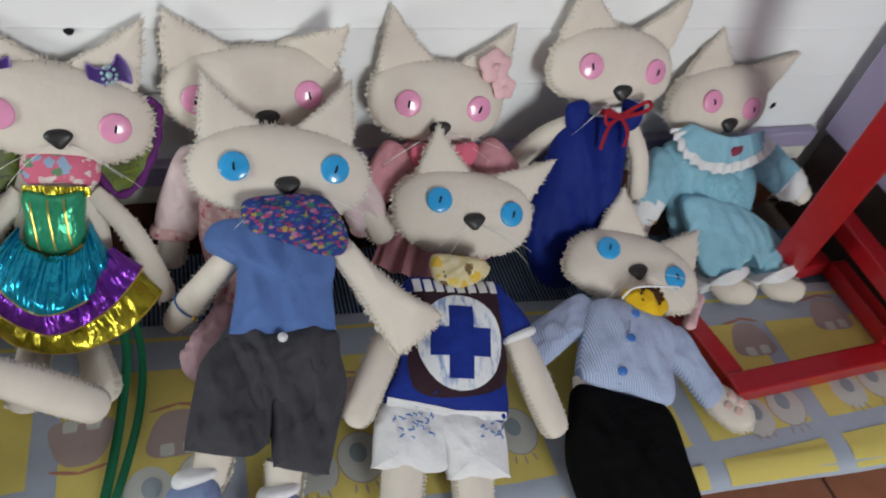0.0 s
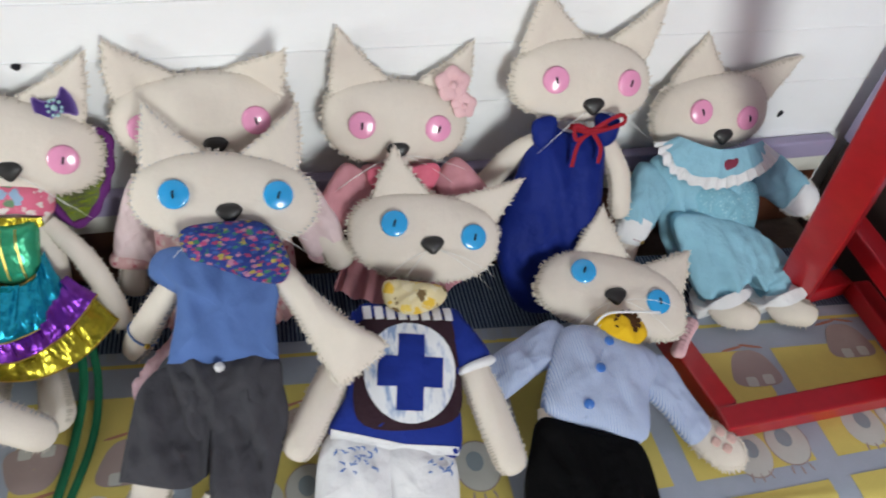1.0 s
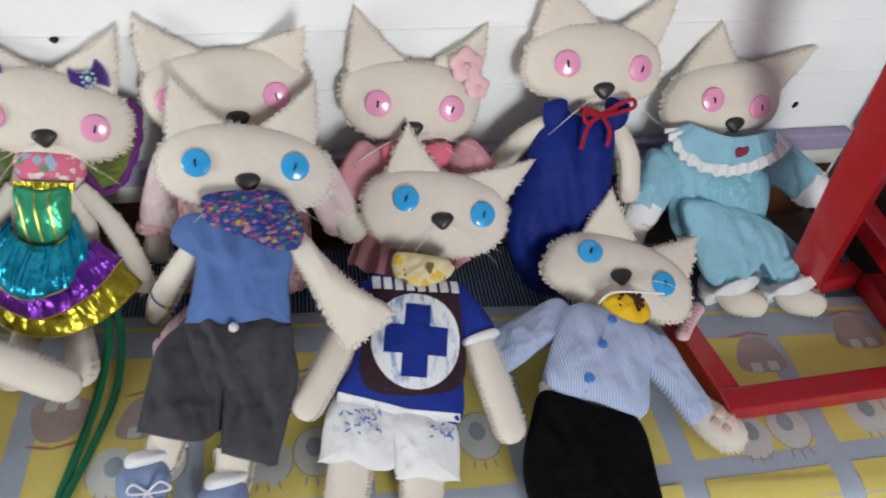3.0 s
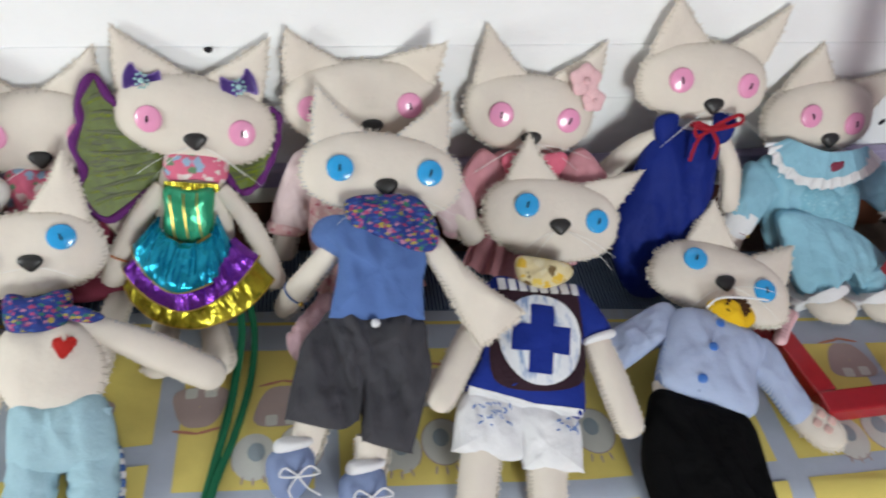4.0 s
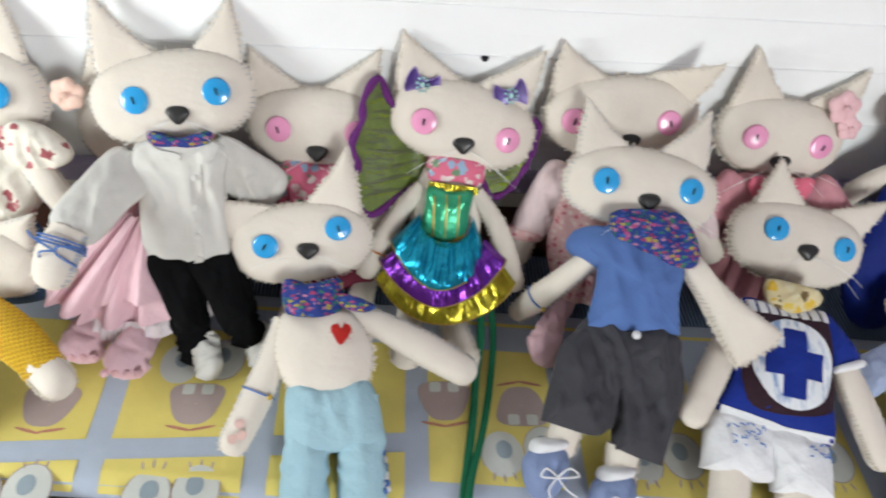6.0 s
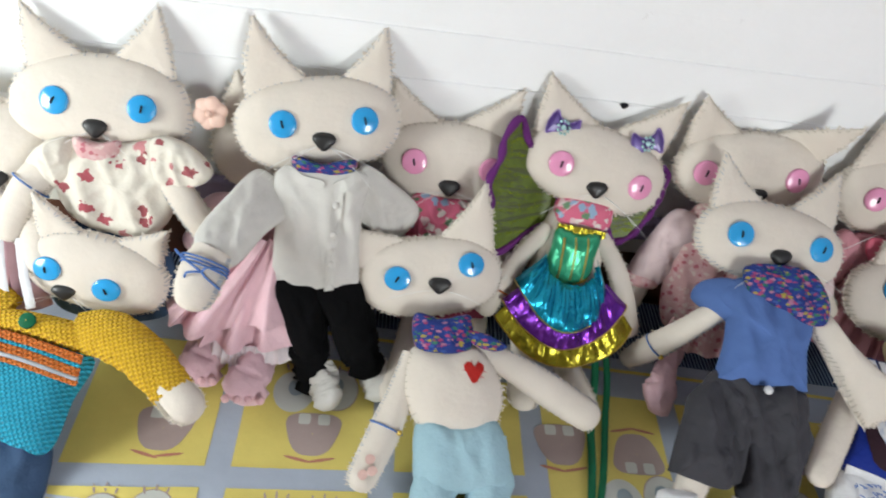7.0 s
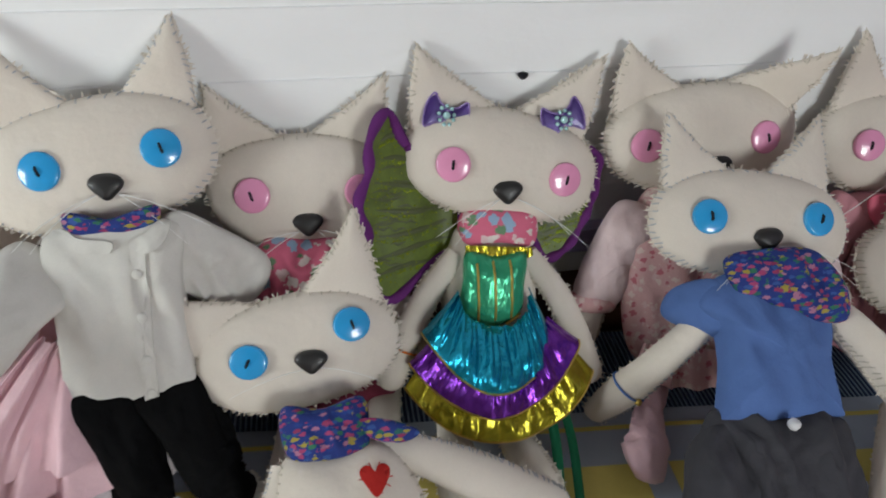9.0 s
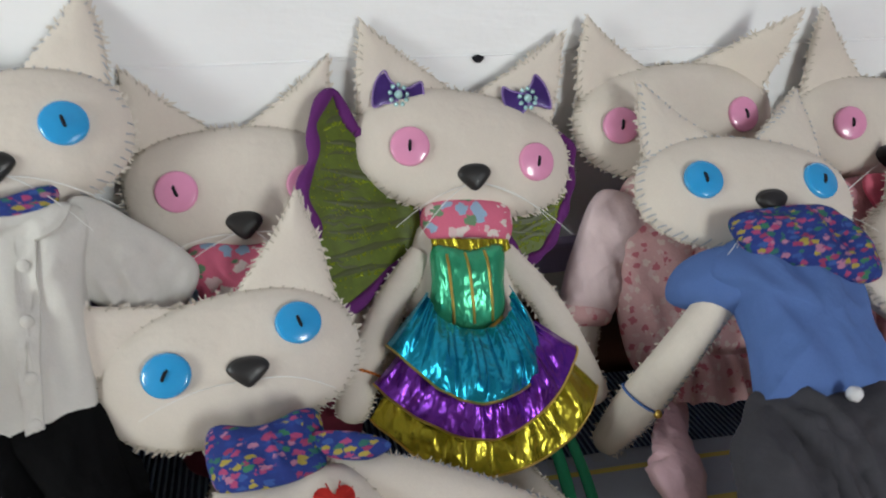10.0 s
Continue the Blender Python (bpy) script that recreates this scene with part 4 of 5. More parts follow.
def blue_shirt_doll():
    d = Doll((0.202, -0.11, 0.209), 53, seed=2)
    d.pillow([(-3, -5), (2, -5), (1.6, -13), (-3.6, -13)], 1.3, MUSLIN, -2.0, samples=24)
    for p in ([(-8.2, -24, -1.2), (-9.4, -27.6, -1.4)], [(-2.6, -27.6, -1.2), (-3.2, -31.0, -1.4)]):
        d.limb(p, [1.9, 1.7], seam=-1)
    for u, v, a in ((-11.0, -29.8, 0.35), (-3.9, -32.6, 0.1)):
        d.pillow([(u - 1.9, v + 1.6), (u + 1.7, v + 2.0), (u + 2.2, v - 0.6), (u + 0.6, v - 3.0), (u - 1.7, v - 2.8), (u - 2.6, v - 0.4)], 1.7, SHOE, -0.8, samples=32, wrinkle=0.1)
        d.pillow([(u - 1.5, v + 1.4), (u + 1.9, v + 1.9), (u + 2.0, v + 2.9), (u - 1.3, v + 2.8)], 1.8, WHITE, -1.0, samples=20)
        for s in (-1, 1):
            d.tube([(u + 0.7, v - 0.6, 1.1), (u + 0.7 + s * 1.2, v + 0.3, 1.4), (u + 0.9 + s * 1.9, v - 0.5, 1.3), (u + 0.7, v - 0.7, 1.15)], [0.11] * 4, WHITE, 5, smooth=14)
            d.tube([(u + 0.7, v - 0.6, 1.1), (u + 0.7 + s * 0.9, v - 1.8, 1.1), (u + 1.4 + s * 1.4, v - 2.7, 0.8)], [0.1] * 3, WHITE, 5, smooth=10)
    sh = GREY
    d.pillow([(-6.3, -14.2), (-2, -14.6), (2.8, -15.2), (3.4, -19), (1.8, -23.4), (-3.2, -23.6), (-9.0, -20.5), (-8.4, -17.0)], 2.5, sh, -1.6, samples=54, wrinkle=0.45, pleat=0.6)
    d.pillow([(-6.8, -15.4), (-3.2, -17), (-3.3, -22.4), (-3.9, -25.4), (-4.3, -25.9), (-6.2, -26.5), (-10.9, -25.2), (-11.4, -24.6), (-10.2, -20), (-9.2, -17.2)], 2.3, sh, -1.0, samples=60, pleat=0.75, wrinkle=0.45, flange=0.6, full=0.6)
    d.pillow([(-3.0, -17), (2.9, -16.0), (3.5, -18.6), (3.7, -21.6), (2.5, -25.4), (1.3, -29.0), (0.8, -29.5), (-3.4, -28.0), (-3.9, -27.5), (-3.5, -22.4)], 2.3, sh, -1.0, samples=60, pleat=0.75, wrinkle=0.45, flange=0.6, full=0.6)
    d.limb([(-5.2, -7.2, -1.6), (-8.2, -10.0, -5.0), (-10.6, -12.2, -8.8), (-12.2, -13.6, -11.6)], [1.25, 1.4, 1.6, 1.2], stitch=THREAD, seam=-1)
    d.bracelet((-10.3, -11.9, -8.3), (-2.4, -2.2, -3.8), 1.65, CORD_BLUE)
    f = d.pillow([(-3.6, -4.0), (2.4, -4.2), (4.4, -6.4), (4.0, -9.6), (3.4, -12), (3.3, -15.4), (2.9, -16.0), (-1.6, -15.9), (-6.2, -15.3), (-6.5, -14.6), (-5.6, -11), (-5.4, -8.2), (-6.6, -6.2)], 2.0, DENIM_BLUE, -1.0, samples=66, wrinkle=0.3, pleat=0.3, flange=0.4)
    d.pillow([(-4.6, -4.4), (-7.2, -4.5), (-8.2, -6.4), (-6.4, -8.2), (-4.4, -8.9), (-3.6, -6.6)], 2.0, DENIM_BLUE, -1.3, samples=36, wrinkle=0.32, full=0.45, bend=lambda u, v: 0.6 * min(0.0, u + 4.5))
    d.pillow([(3.6, -7.4), (5.2, -7.2), (7.2, -10.0), (10.0, -13.0), (13.0, -15.3), (13.1, -16.4), (11.2, -17.8), (9.2, -19.0), (8.5, -18.9), (6.8, -15.6), (5.2, -12.0), (3.8, -9.2)], 1.5, MUSLIN, -0.4, samples=84, wrinkle=0.15, stitch=PALE, pitch=0.5, bend=lambda u, v: 2.0 * max(0.0, min(1.0, (u - 4.5) / 6)))
    d.pillow([(-4.2, -3.0), (0, -2.6), (3.4, -3.2), (5.2, -6.4), (4.6, -8.8), (1.6, -8.4), (-1.6, -6.8), (-3.9, -5.6)], 1.4, FLORAL, 0.5, samples=44, wrinkle=0.5)
    d.ball((-1.9, -16.0, 1.0), 0.5, WHITE, 8)
    d.head((-9.0, 0.7), (8.5, -2.0), (-0.5, 4.3), (-0.5, -4.9), (-4.7, 0.5), (4.8, -0.4), (0.1, -1.8), [(-8.1, 2.2), (-6.7, 9.2), (-2.0, 4.0)], [(1.6, 3.6), (7.3, 8.2), (7.3, 1.8)], BLUE_BTN, stitch=THREAD, tips=(0.0, -0.8), nod=14)
    return d.made("white cat doll in a blue shirt, grey shorts and floral neckerchief")


def jersey_doll():
    d = Doll((0.404, -0.128, 0.15), 65, seed=3)
    d.limb([(-11.6, -24, -1.6), (-13.0, -30.5, -1.8)], [2.2, 2.1], seam=-1)
    d.limb([(-5.0, -25, -1.6), (-5.6, -31.0, -1.8)], [2.2, 2.1])
    d.pillow([(-13.0, -19.0), (-7.2, -20.4), (-7.4, -24.6), (-8.4, -26.4), (-14.4, -25.0), (-14.8, -24.2)], 1.9, WHITE, -1.6, wrinkle=0.24, full=0.55, flange=0.5)
    d.pillow([(-7.8, -20.4), (-1.7, -22.0), (-1.5, -27.6), (-2.0, -28.1), (-7.2, -27.4), (-7.7, -26.8), (-7.9, -24.6)], 1.9, WHITE, -1.5, wrinkle=0.24, full=0.55, flange=0.5)
    d.limb([(-10.4, -11.2, -1.2), (-12.6, -14.6, -0.8), (-15.6, -19.4, -0.6)], [1.5, 1.7, 1.6], seam=-1)
    d.limb([(1.6, -13.2, -1.0), (2.8, -18.4, -0.6), (3.9, -23.6, -0.4)], [1.5, 1.8, 1.7], stitch=PALE)
    f = d.pillow([(-8.6, -6.8), (-4, -7.8), (1.2, -8.4), (1.4, -12), (0.2, -16), (-0.9, -22.6), (-6, -21.6), (-12.8, -19.2), (-11.0, -15.5), (-10.0, -11.5)], 2.3, ROYAL, -1.4, samples=60, wrinkle=0.2, pleat=0.16, flange=0.7)
    d.pillow([(0.4, -8.2), (2.4, -10.4), (3.9, -14.0), (0.6, -15.0), (-0.4, -11.4)], 1.8, ROYAL, -1.0, samples=30, wrinkle=0.25)
    d.pillow([(0.5, -14.3), (3.8, -13.5), (4.1, -14.4), (0.5, -15.2)], 1.9, WHITE, -1.0, samples=16)
    d.pillow([(-9.2, -7.2), (-8.2, -11.2), (-10.6, -14.2), (-11.6, -12.4), (-10.4, -9.6)], 1.6, ROYAL, -1.2, samples=30, wrinkle=0.25)
    d.patch([(-8.8, -8.6), (-3.4, -8.9), (0.7, -9.4), (0.6, -14), (-0.4, -19.0), (-5.6, -19.7), (-10.2, -18.0), (-9.6, -12)], f, MAROON, 0.11)
    d.patch([(-12.7, -18.5), (-6, -20.9), (-0.9, -21.9), (-0.9, -22.7), (-6, -21.8), (-12.9, -19.4)], f, WHITE, 0.12, False)
    c = Vector((-4.6, -14.3))
    d.patch([(c.x + 4.5 * math.cos(a), c.y + 4.9 * math.sin(a)) for a in [i * math.pi / 8 for i in range(16)]], f, BADGE, 0.2)
    ux, uy = Vector((0.985, -0.17)), Vector((0.17, 0.985))
    for a, b, k in ((1.3, 3.7, 0.24), (3.2, 1.45, 0.28)):
        d.patch([tuple(c + ux * a * sx + uy * b * sy) for sx, sy in ((-1, -1), (0, -1), (1, -1), (1, 0), (1, 1), (0, 1), (-1, 1), (-1, 0))], f, ROYAL, k, False)
    for i in range(8):
        q = Vector((-8.0 + 1.15 * i, -7.75 - 0.17 * i))
        d.patch([tuple(q + Vector(s)) for s in ((-0.42, -0.75), (0.4, -0.8), (0.42, 0.65), (-0.4, 0.7))], f, WHITE, 0.22, False)
    for i in range(44):
        w = -1 if i % 3 else 1
        q = Vector((-12.4 + d.rnd.uniform(0, 3.6), -20.3 - d.rnd.uniform(0, 2.4))) if w < 0 else Vector((-4.6 + d.rnd.uniform(0, 2.8), -22.6 - d.rnd.uniform(0, 1.6)))
        e = Vector((d.rnd.uniform(-0.5, 0.5), d.rnd.uniform(-0.6, 0.1)))
        d.tube([(q.x, q.y, 0.42), (q.x + e.x * 0.6 + 0.15, q.y + e.y * 0.5, 0.58), (q.x + e.x, q.y + e.y, 0.5)], [0.05, 0.09, 0.05], CORD_BLUE, 4)
    d.pillow([(-5.8, -4.8), (-2.8, -5.2), (0.2, -6.2), (-0.4, -7.8), (-3.6, -8.6), (-6.0, -7.2)], 1.2, SUNFLOWER, 0.0, samples=32, wrinkle=0.4)
    d.head((-8.8, 1.6), (7.4, -1.9), (0.8, 4.2), (-1.2, -5.4), (-4.1, 1.3), (4.2, -1.0), (-0.3, -1.5), [(-6.7, 3.6), (-3.3, 9.3), (0.2, 3.8)], [(3.4, 3.6), (10.6, 4.9), (7.2, 0.2)], BLUE_BTN, stitch=PALE, tips=(0.9, 0.0), nod=20)
    return d.made("white cat doll in blue football jersey with white cross badge")


def striped_shirt_doll():
    d = Doll((0.607, -0.187, 0.096), 77, seed=4)
    d.pillow([(-11.8, -12.6), (-7, -14.8), (-3.0, -16.6), (-2.6, -22), (-3.6, -30), (-8.6, -31), (-13.8, -30), (-15.6, -21), (-13.6, -15)], 2.6, JET, -2.2, samples=56, wrinkle=0.4, pleat=0.4, flange=0.6)
    d.sleeve([(-7.4, -4.4, -1.6), (-11.6, -5.8, -2.0), (-16.4, -8.2, -2.6)], [1.9, 2.0, 1.9], SHIRT, stitch=None)
    d.sleeve([(0.6, -9.0, -1.4), (3.0, -12.8, -2.6), (5.0, -16.2, -3.8)], [1.9, 1.8, 1.6], SHIRT, stitch=None)
    d.pillow([(4.1, -15.4), (5.9, -14.3), (8.4, -15.8), (9.7, -18.2), (9.0, -20.0), (6.8, -20.2), (4.4, -17.8)], 1.2, MUSLIN, -4.6, samples=60, wrinkle=0.15, stitch=MUSLIN, pitch=0.34, reach=0.3)
    for k in range(4):
        d.pillow([(7.2 + 0.9 * math.cos(k * 1.6) + 0.55 * math.cos(a), -17.4 + 0.9 * math.sin(k * 1.6) + 0.55 * math.sin(a)) for a in (0, 1.57, 3.14, 4.71)], 0.25, PAW, -3.5, samples=16)
    d.limb([(-10.6, -12.0, -2.2), (-11.0, -13.6, -2.2)], [1.6, 1.6], stitch=None)
    f = d.pillow([(-7.8, -4.0), (-4.6, -3.8), (-1.0, -5.4), (1.9, -8.6), (-0.4, -12), (-2.4, -16.6), (-7, -14.6), (-11.6, -12.4), (-10.4, -8.4)], 2.4, SHIRT, -1.6, samples=54, wrinkle=0.25, pleat=0.25, flange=0.7)
    line = [(-3.4, -5.0), (-5.4, -9.0), (-8.2, -13.8)]
    d.tube([(*p, f(*p) + 0.04) for p in line], [0.16] * 3, SHIRT, 5)
    for u, v in ((-3.5, -6.3), (-5.5, -9.2), (-7.7, -12.6)):
        d.disc(u, v, f, 0.52, 0.22, SMALL_BTN, False)
        d.ball((u, v, f(u, v) + 0.2), 0.15, CORD_BLUE, 5)
    d.pillow([(-4.0, -3.6), (-1.8, -3.2), (0.8, -4.4), (1.0, -6.2), (-0.8, -7.0), (-2.8, -6.0)], 1.3, PETAL, 0.0, samples=30, wrinkle=0.3)
    c = Vector((-1.1, -4.7))
    d.pillow([(c.x + 1.15 * math.cos(a), c.y + 1.0 * math.sin(a)) for a in (0, 1, 2, 3, 4, 5)], 0.4, SEED, 1.0, samples=30, wrinkle=0.2)
    for k in range(11):
        a = k * 0.571
        d.pillow([(c.x + 1.25 * math.cos(a) + 0.3 * math.cos(b), c.y + 1.1 * math.sin(a) + 0.3 * math.sin(b)) for b in (0, 1.57, 3.14, 4.71)], 0.16, SEED, 1.12, samples=12)
    d.tube([(-4.6, -4.4, 0.6), (-3.0, -3.6, 1.4), (0.6, -4.0, 1.6), (2.8, -4.2, 1.2)], [0.14] * 4, WHITE, 5, smooth=12)
    d.head((-9.2, 1.6), (7.6, -5.2), (1.6, 3.6), (-1.8, -5.0), (-3.9, 2.2), (4.0, -2.3), (-0.9, -1.2), [(-4.8, 4.0), (-0.2, 9.4), (2.1, 4.0)], [(4.0, 2.2), (10.4, 3.6), (8.0, -2.2)], BLUE_BTN, stitch=PALE, tips=(1.4, -0.8), nod=16)
    return d.made("white cat doll lying in a blue striped shirt and black trousers")


def hidden_pink_doll():
    d = Doll((0.171, -0.04, 0.233), 26, seed=5)
    d.pillow([(-4, -4), (6, -4), (8, -19), (-4.5, -19)], 2.2, PALE_PRINT, -2.0, samples=36, wrinkle=0.5)
    d.sleeve([(-4.2, -5.2, -1.4), (-6.4, -9.2, -2.0), (-8.0, -13.4, -2.8)], [2.0, 2.2, 1.9], ORGANZA, stitch=None)
    d.limb([(-7.8, -13.2, -2.9), (-8.8, -16.8, -3.6)], [1.2, 1.5], seam=-1)
    d.pillow([(-9.9, -12.6), (-6.1, -13.2), (-6.5, -14.8), (-10.3, -14.2)], 1.5, PALE_PRINT, -2.9, samples=24, wrinkle=0.15)
    d.sleeve([(8.0, -6.0, -1.0), (11.0, -10.0, 0.0), (12.2, -13.0, 0.8)], [2.0, 2.2, 1.9], ORGANZA, stitch=None)
    d.limb([(11.8, -11.0, 0.6), (13.4, -14.0, 1.2)], [1.3, 1.6])
    a, b = d.local(0.155, -0.1, 0.04), d.local(0.106, -0.198, 0.032)
    d.limb([a, (a + b) / 2, b], [1.7, 1.6, 2.3], SATIN, stitch=None)
    d.flounce([(-4.4, -17), (2, -18), (7, -18)], [(-6, -20.5), (2, -21.5), (8, -21)], PALE_PRINT, 1.0, 1.8, 9, 0.35, 5)
    d.head((-7.6, 1.0), (10.4, 1.6), (2.0, 5.7), (1.6, -3.6), (-4.4, 0.6), (6.4, 0.8), (2.2, -1.6), [(-7.5, 3.6), (-6.4, 8.8), (-1.2, 5.4)], [(4.0, 5.8), (9.7, 7.6), (9.4, 3.2)], PINK_BTN, stitch=PALE, tips=(2.0, 5.4))
    return d.made("white cat doll with pink eyes in a pale pink floral dress")


def pink_dress_doll():
    d = Doll((0.382, -0.04, 0.222), 26, seed=6)
    d.flounce([(-4.6, -8), (0, -8.6), (4.4, -8.4)], [(-8.6, -17.4), (-4, -19.0), (1, -19.4), (6.0, -18.4)], PINK, 1.6, 2.4, 7, 0.4, 8)
    d.pillow([(-4.4, -4.4), (0, -4.2), (4.2, -5.0), (5.0, -9), (4.6, -17.6), (-6.6, -17.0), (-5.0, -9.5)], 1.7, PINK, -1.6, samples=44, wrinkle=0.4)
    d.sleeve([(-4.4, -5.0, -1.0), (-6.6, -7.4, -0.4), (-8.4, -9.6, 0.2)], [1.9, 2.1, 1.6], PINK, stitch=None)
    d.sleeve([(4.6, -5.4, -1.0), (7.0, -7.6, -0.6), (8.6, -9.6, 0)], [1.9, 2.0, 1.6], PINK, stitch=None)
    d.limb([(-8.2, -9.2, 0.2), (-9.6, -12.6, 0.8)], [1.2, 1.4], SATIN, stitch=None)
    d.bracelet((-9.0, -11.2, 0.5), (-1.4, -3, 0.5), 1.5, ORANGE, False)
    for s in (-1, 1):
        d.pillow([(0, -4.6), (s * 3.4, -4.0), (s * 3.8, -5.6), (s * 1.6, -8.2), (0.1 * s, -6.0)], 0.5, ROSE, 0.4, samples=24, wrinkle=0.2)
    d.head((-8.1, 1.8), (7.6, -0.2), (1.0, 4.7), (-0.4, -4.5), (-4.1, 0.5), (4.0, -0.4), (-0.4, -2.6), [(-7.5, 3.6), (-5.9, 10.1), (-0.9, 4.5)], [(3.1, 4.6), (8.0, 8.2), (7.7, 1.8)], PINK_BTN, stitch=PALE, tips=(2.4, 1.2))
    d.rosette(5.7, 4.2, -0.1, 2.0, FLOWER_PINK, 5)
    d.rosette(6.9, 1.9, -0.2, 1.5, FLOWER_PINK, 5)
    return d.made("white cat doll in a dusty pink dress with an ear flower")


def navy_doll():
    d = Doll((0.592, -0.04, 0.264), 26, seed=7)
    d.limb([(-5.4, -6.0, -1.2), (-8.2, -8.4, -3.4), (-11.2, -12.2, -5.6)], [1.2, 1.5, 1.4], stitch=THREAD, seam=-1)
    d.bracelet((-10.8, -11.6, -5.3), (-3.0, -3.8, -2.2), 1.5, GOLD_TRIM)
    d.limb([(2.2, -7.0, -1.2), (3.8, -10.6, -1.0), (4.0, -14.6, -0.6)], [1.1, 1.3, 1.3])
    d.pillow([(-5.6, -4.6), (-2, -5.6), (1.9, -5.8), (2.2, -10), (1.8, -16), (-0.6, -24), (-3.6, -27.4), (-7.2, -26.8), (-9.6, -23), (-10.6, -17.4), (-8.6, -11)], 2.5, NAVY, -1.7, samples=66, wrinkle=0.2, pleat=0.35)
    for s, u in ((-1, -5.4), (1, 1.6)):
        d.pillow([(u - s * 1.2, -3.6), (u + s * 1.4, -3.8), (u + s * 1.2, -6.4), (u - s * 0.6, -7.0)], 0.8, NAVY, -0.4, samples=20, wrinkle=0.15)
    d.tube([(-3.0, -4.4, 0.4), (-1.0, -5.0, 0.9), (1.2, -4.6, 0.5)], [0.35] * 3, RED, 8, smooth=10)
    for path in ([(-0.8, -5.0, 0.9), (-2.2, -6.4, 1.1), (-2.8, -8.8, 1.0)], [(-0.6, -5.0, 0.9), (0.4, -6.8, 1.2), (0.2, -8.6, 1.1)], [(-0.7, -5.0, 0.9), (2.4, -3.4, 1.3), (3.0, -4.4, 1.0), (-0.4, -5.2, 1.0)], [(-0.7, -5.0, 0.9), (-2.6, -4.2, 1.2), (-2.4, -5.8, 1.1), (-0.8, -5.2, 1.0)]):
        d.tube(path, [0.24] * len(path), RED, 6, flat=0.3, smooth=14)
    d.head((-9.1, 0.4), (7.2, -1.4), (-0.8, 4.7), (-1.0, -4.4), (-4.5, 0.5), (4.0, -0.3), (-0.1, -2.6), [(-8.2, 3.6), (-6.1, 9.4), (-0.8, 4.6)], [(2.9, 4.4), (7.9, 8.4), (7.0, 2.2)], PINK_BTN, stitch=PALE, tips=(2.4, 1.3))
    return d.made("white cat doll in a navy blue dress with a red ribbon")


def turquoise_doll():
    d = Doll((0.769, -0.04, 0.208), 26, seed=8)
    body = TURQ
    for hx, hy, fx, fy in ((0.752, -0.085, 0.764, -0.165), (0.812, -0.085, 0.84, -0.172)):
        a, b = d.local(hx, hy, 0.05), d.local(fx, fy, 0.034)
        d.limb([a, a.lerp(b, 0.5) + Vector((0, 0.6, 0.6)), b], [2.8, 2.9, 2.7], body, stitch=None, flat=0.85)
        c = d.local(fx, fy + 0.006, 0.03)
        e = d.local(fx + 0.008, fy - 0.034, 0.022)
        d.tube([b.lerp(c, -0.6), c.lerp(e, 0.3), c.lerp(e, 0.5), c.lerp(e, 0.46), c.lerp(e, 0.1)], [3.7, 3.9, 3.7, 3.1, 2.4], WHITE, 22, 0.85, crease=0.04)
        d.limb([c, c.lerp(e, 0.7), e + Vector((1.6, 0, 0))], [2.1, 2.1, 1.7], seam=-1, flat=0.65)
    d.pillow([(-8.2, -4.8), (0, -4.6), (4.6, -5.4), (5.2, -9), (6.6, -14), (4, -17.4), (-4.8, -17), (-7.2, -11)], 2.5, body, -1.2, samples=56, wrinkle=0.5, pleat=0.4)
    d.pillow([(-6.0, -11.4), (0.8, -12.4), (6, -15), (9.6, -18.6), (10.2, -20.2), (8, -21.0), (5.0, -21.2), (2.6, -18.8), (0.2, -21.0), (-3.4, -21.0), (-5.2, -17)], 2.0, body, 1.2, samples=88, wrinkle=0.55, pleat=0.45, flange=0.5, bend=lambda u, v: 0.36 * max(0.0, -v - 12))
    d.pillow([(-3.4, -8.2), (1.2, -7.8), (5.4, -9), (5.6, -15), (2.2, -18.4), (-3.4, -17.4), (-4.4, -12)], 2.0, TURQ_DOT, 0.0, samples=40, wrinkle=0.4, back=False)
    d.sleeve([(6.4, -7.4, -1.0), (9.0, -9.0, -0.4), (11.2, -10.8, 0.2)], [2.3, 2.3, 2.0], body, stitch=None)
    d.limb([(10.6, -10.4, 0.2), (11.8, -11.2, 0.4)], [2.4, 2.3], WHITE, stitch=WHITE)
    d.limb([(11.4, -10.9, 0.3), (13.6, -12.6, 0.8)], [1.3, 1.4])
    d.sleeve([(-7.4, -6.6, -1.0), (-9.6, -9.8, -0.2), (-11.2, -12.2, 0.6)], [2.4, 2.4, 2.1], body, stitch=None)
    d.limb([(-10.6, -11.4, 0.5), (-11.4, -12.8, 0.8)], [2.4, 2.3], WHITE, stitch=WHITE)
    d.limb([(-11.2, -12.6, 0.8), (-12.6, -16.0, 1.4)], [1.4, 1.5], seam=-1)
    d.bracelet((-11.7, -13.8, 1.0), (-1.4, -3.4, 0.6), 1.65, WINE)
    d.flounce([(-6.4, -2.4), (-1.0, -4.2), (5.8, -3.6)], [(-9.2, -2.6), (-7.0, -6.2), (-1.8, -8.3), (4.2, -7.4), (7.8, -5.4)], WHITE, 1.4, 2.1, 15, 0.1, 5)
    d.flounce([(-6.0, -2.0), (-1.0, -3.6), (5.4, -3.2)], [(-8.2, -2.8), (-6.2, -5.4), (-1.8, -6.9), (3.2, -6.2), (6.2, -4.8)], body, 1.8, 2.3, 7, 0.08, 4)
    d.patch([(-0.8, -5.0), (1.0, -4.8), (0.8, -6.0), (-0.6, -6.2)], lambda u, v: 1.9, WINE, 0.1, dome=0.3)
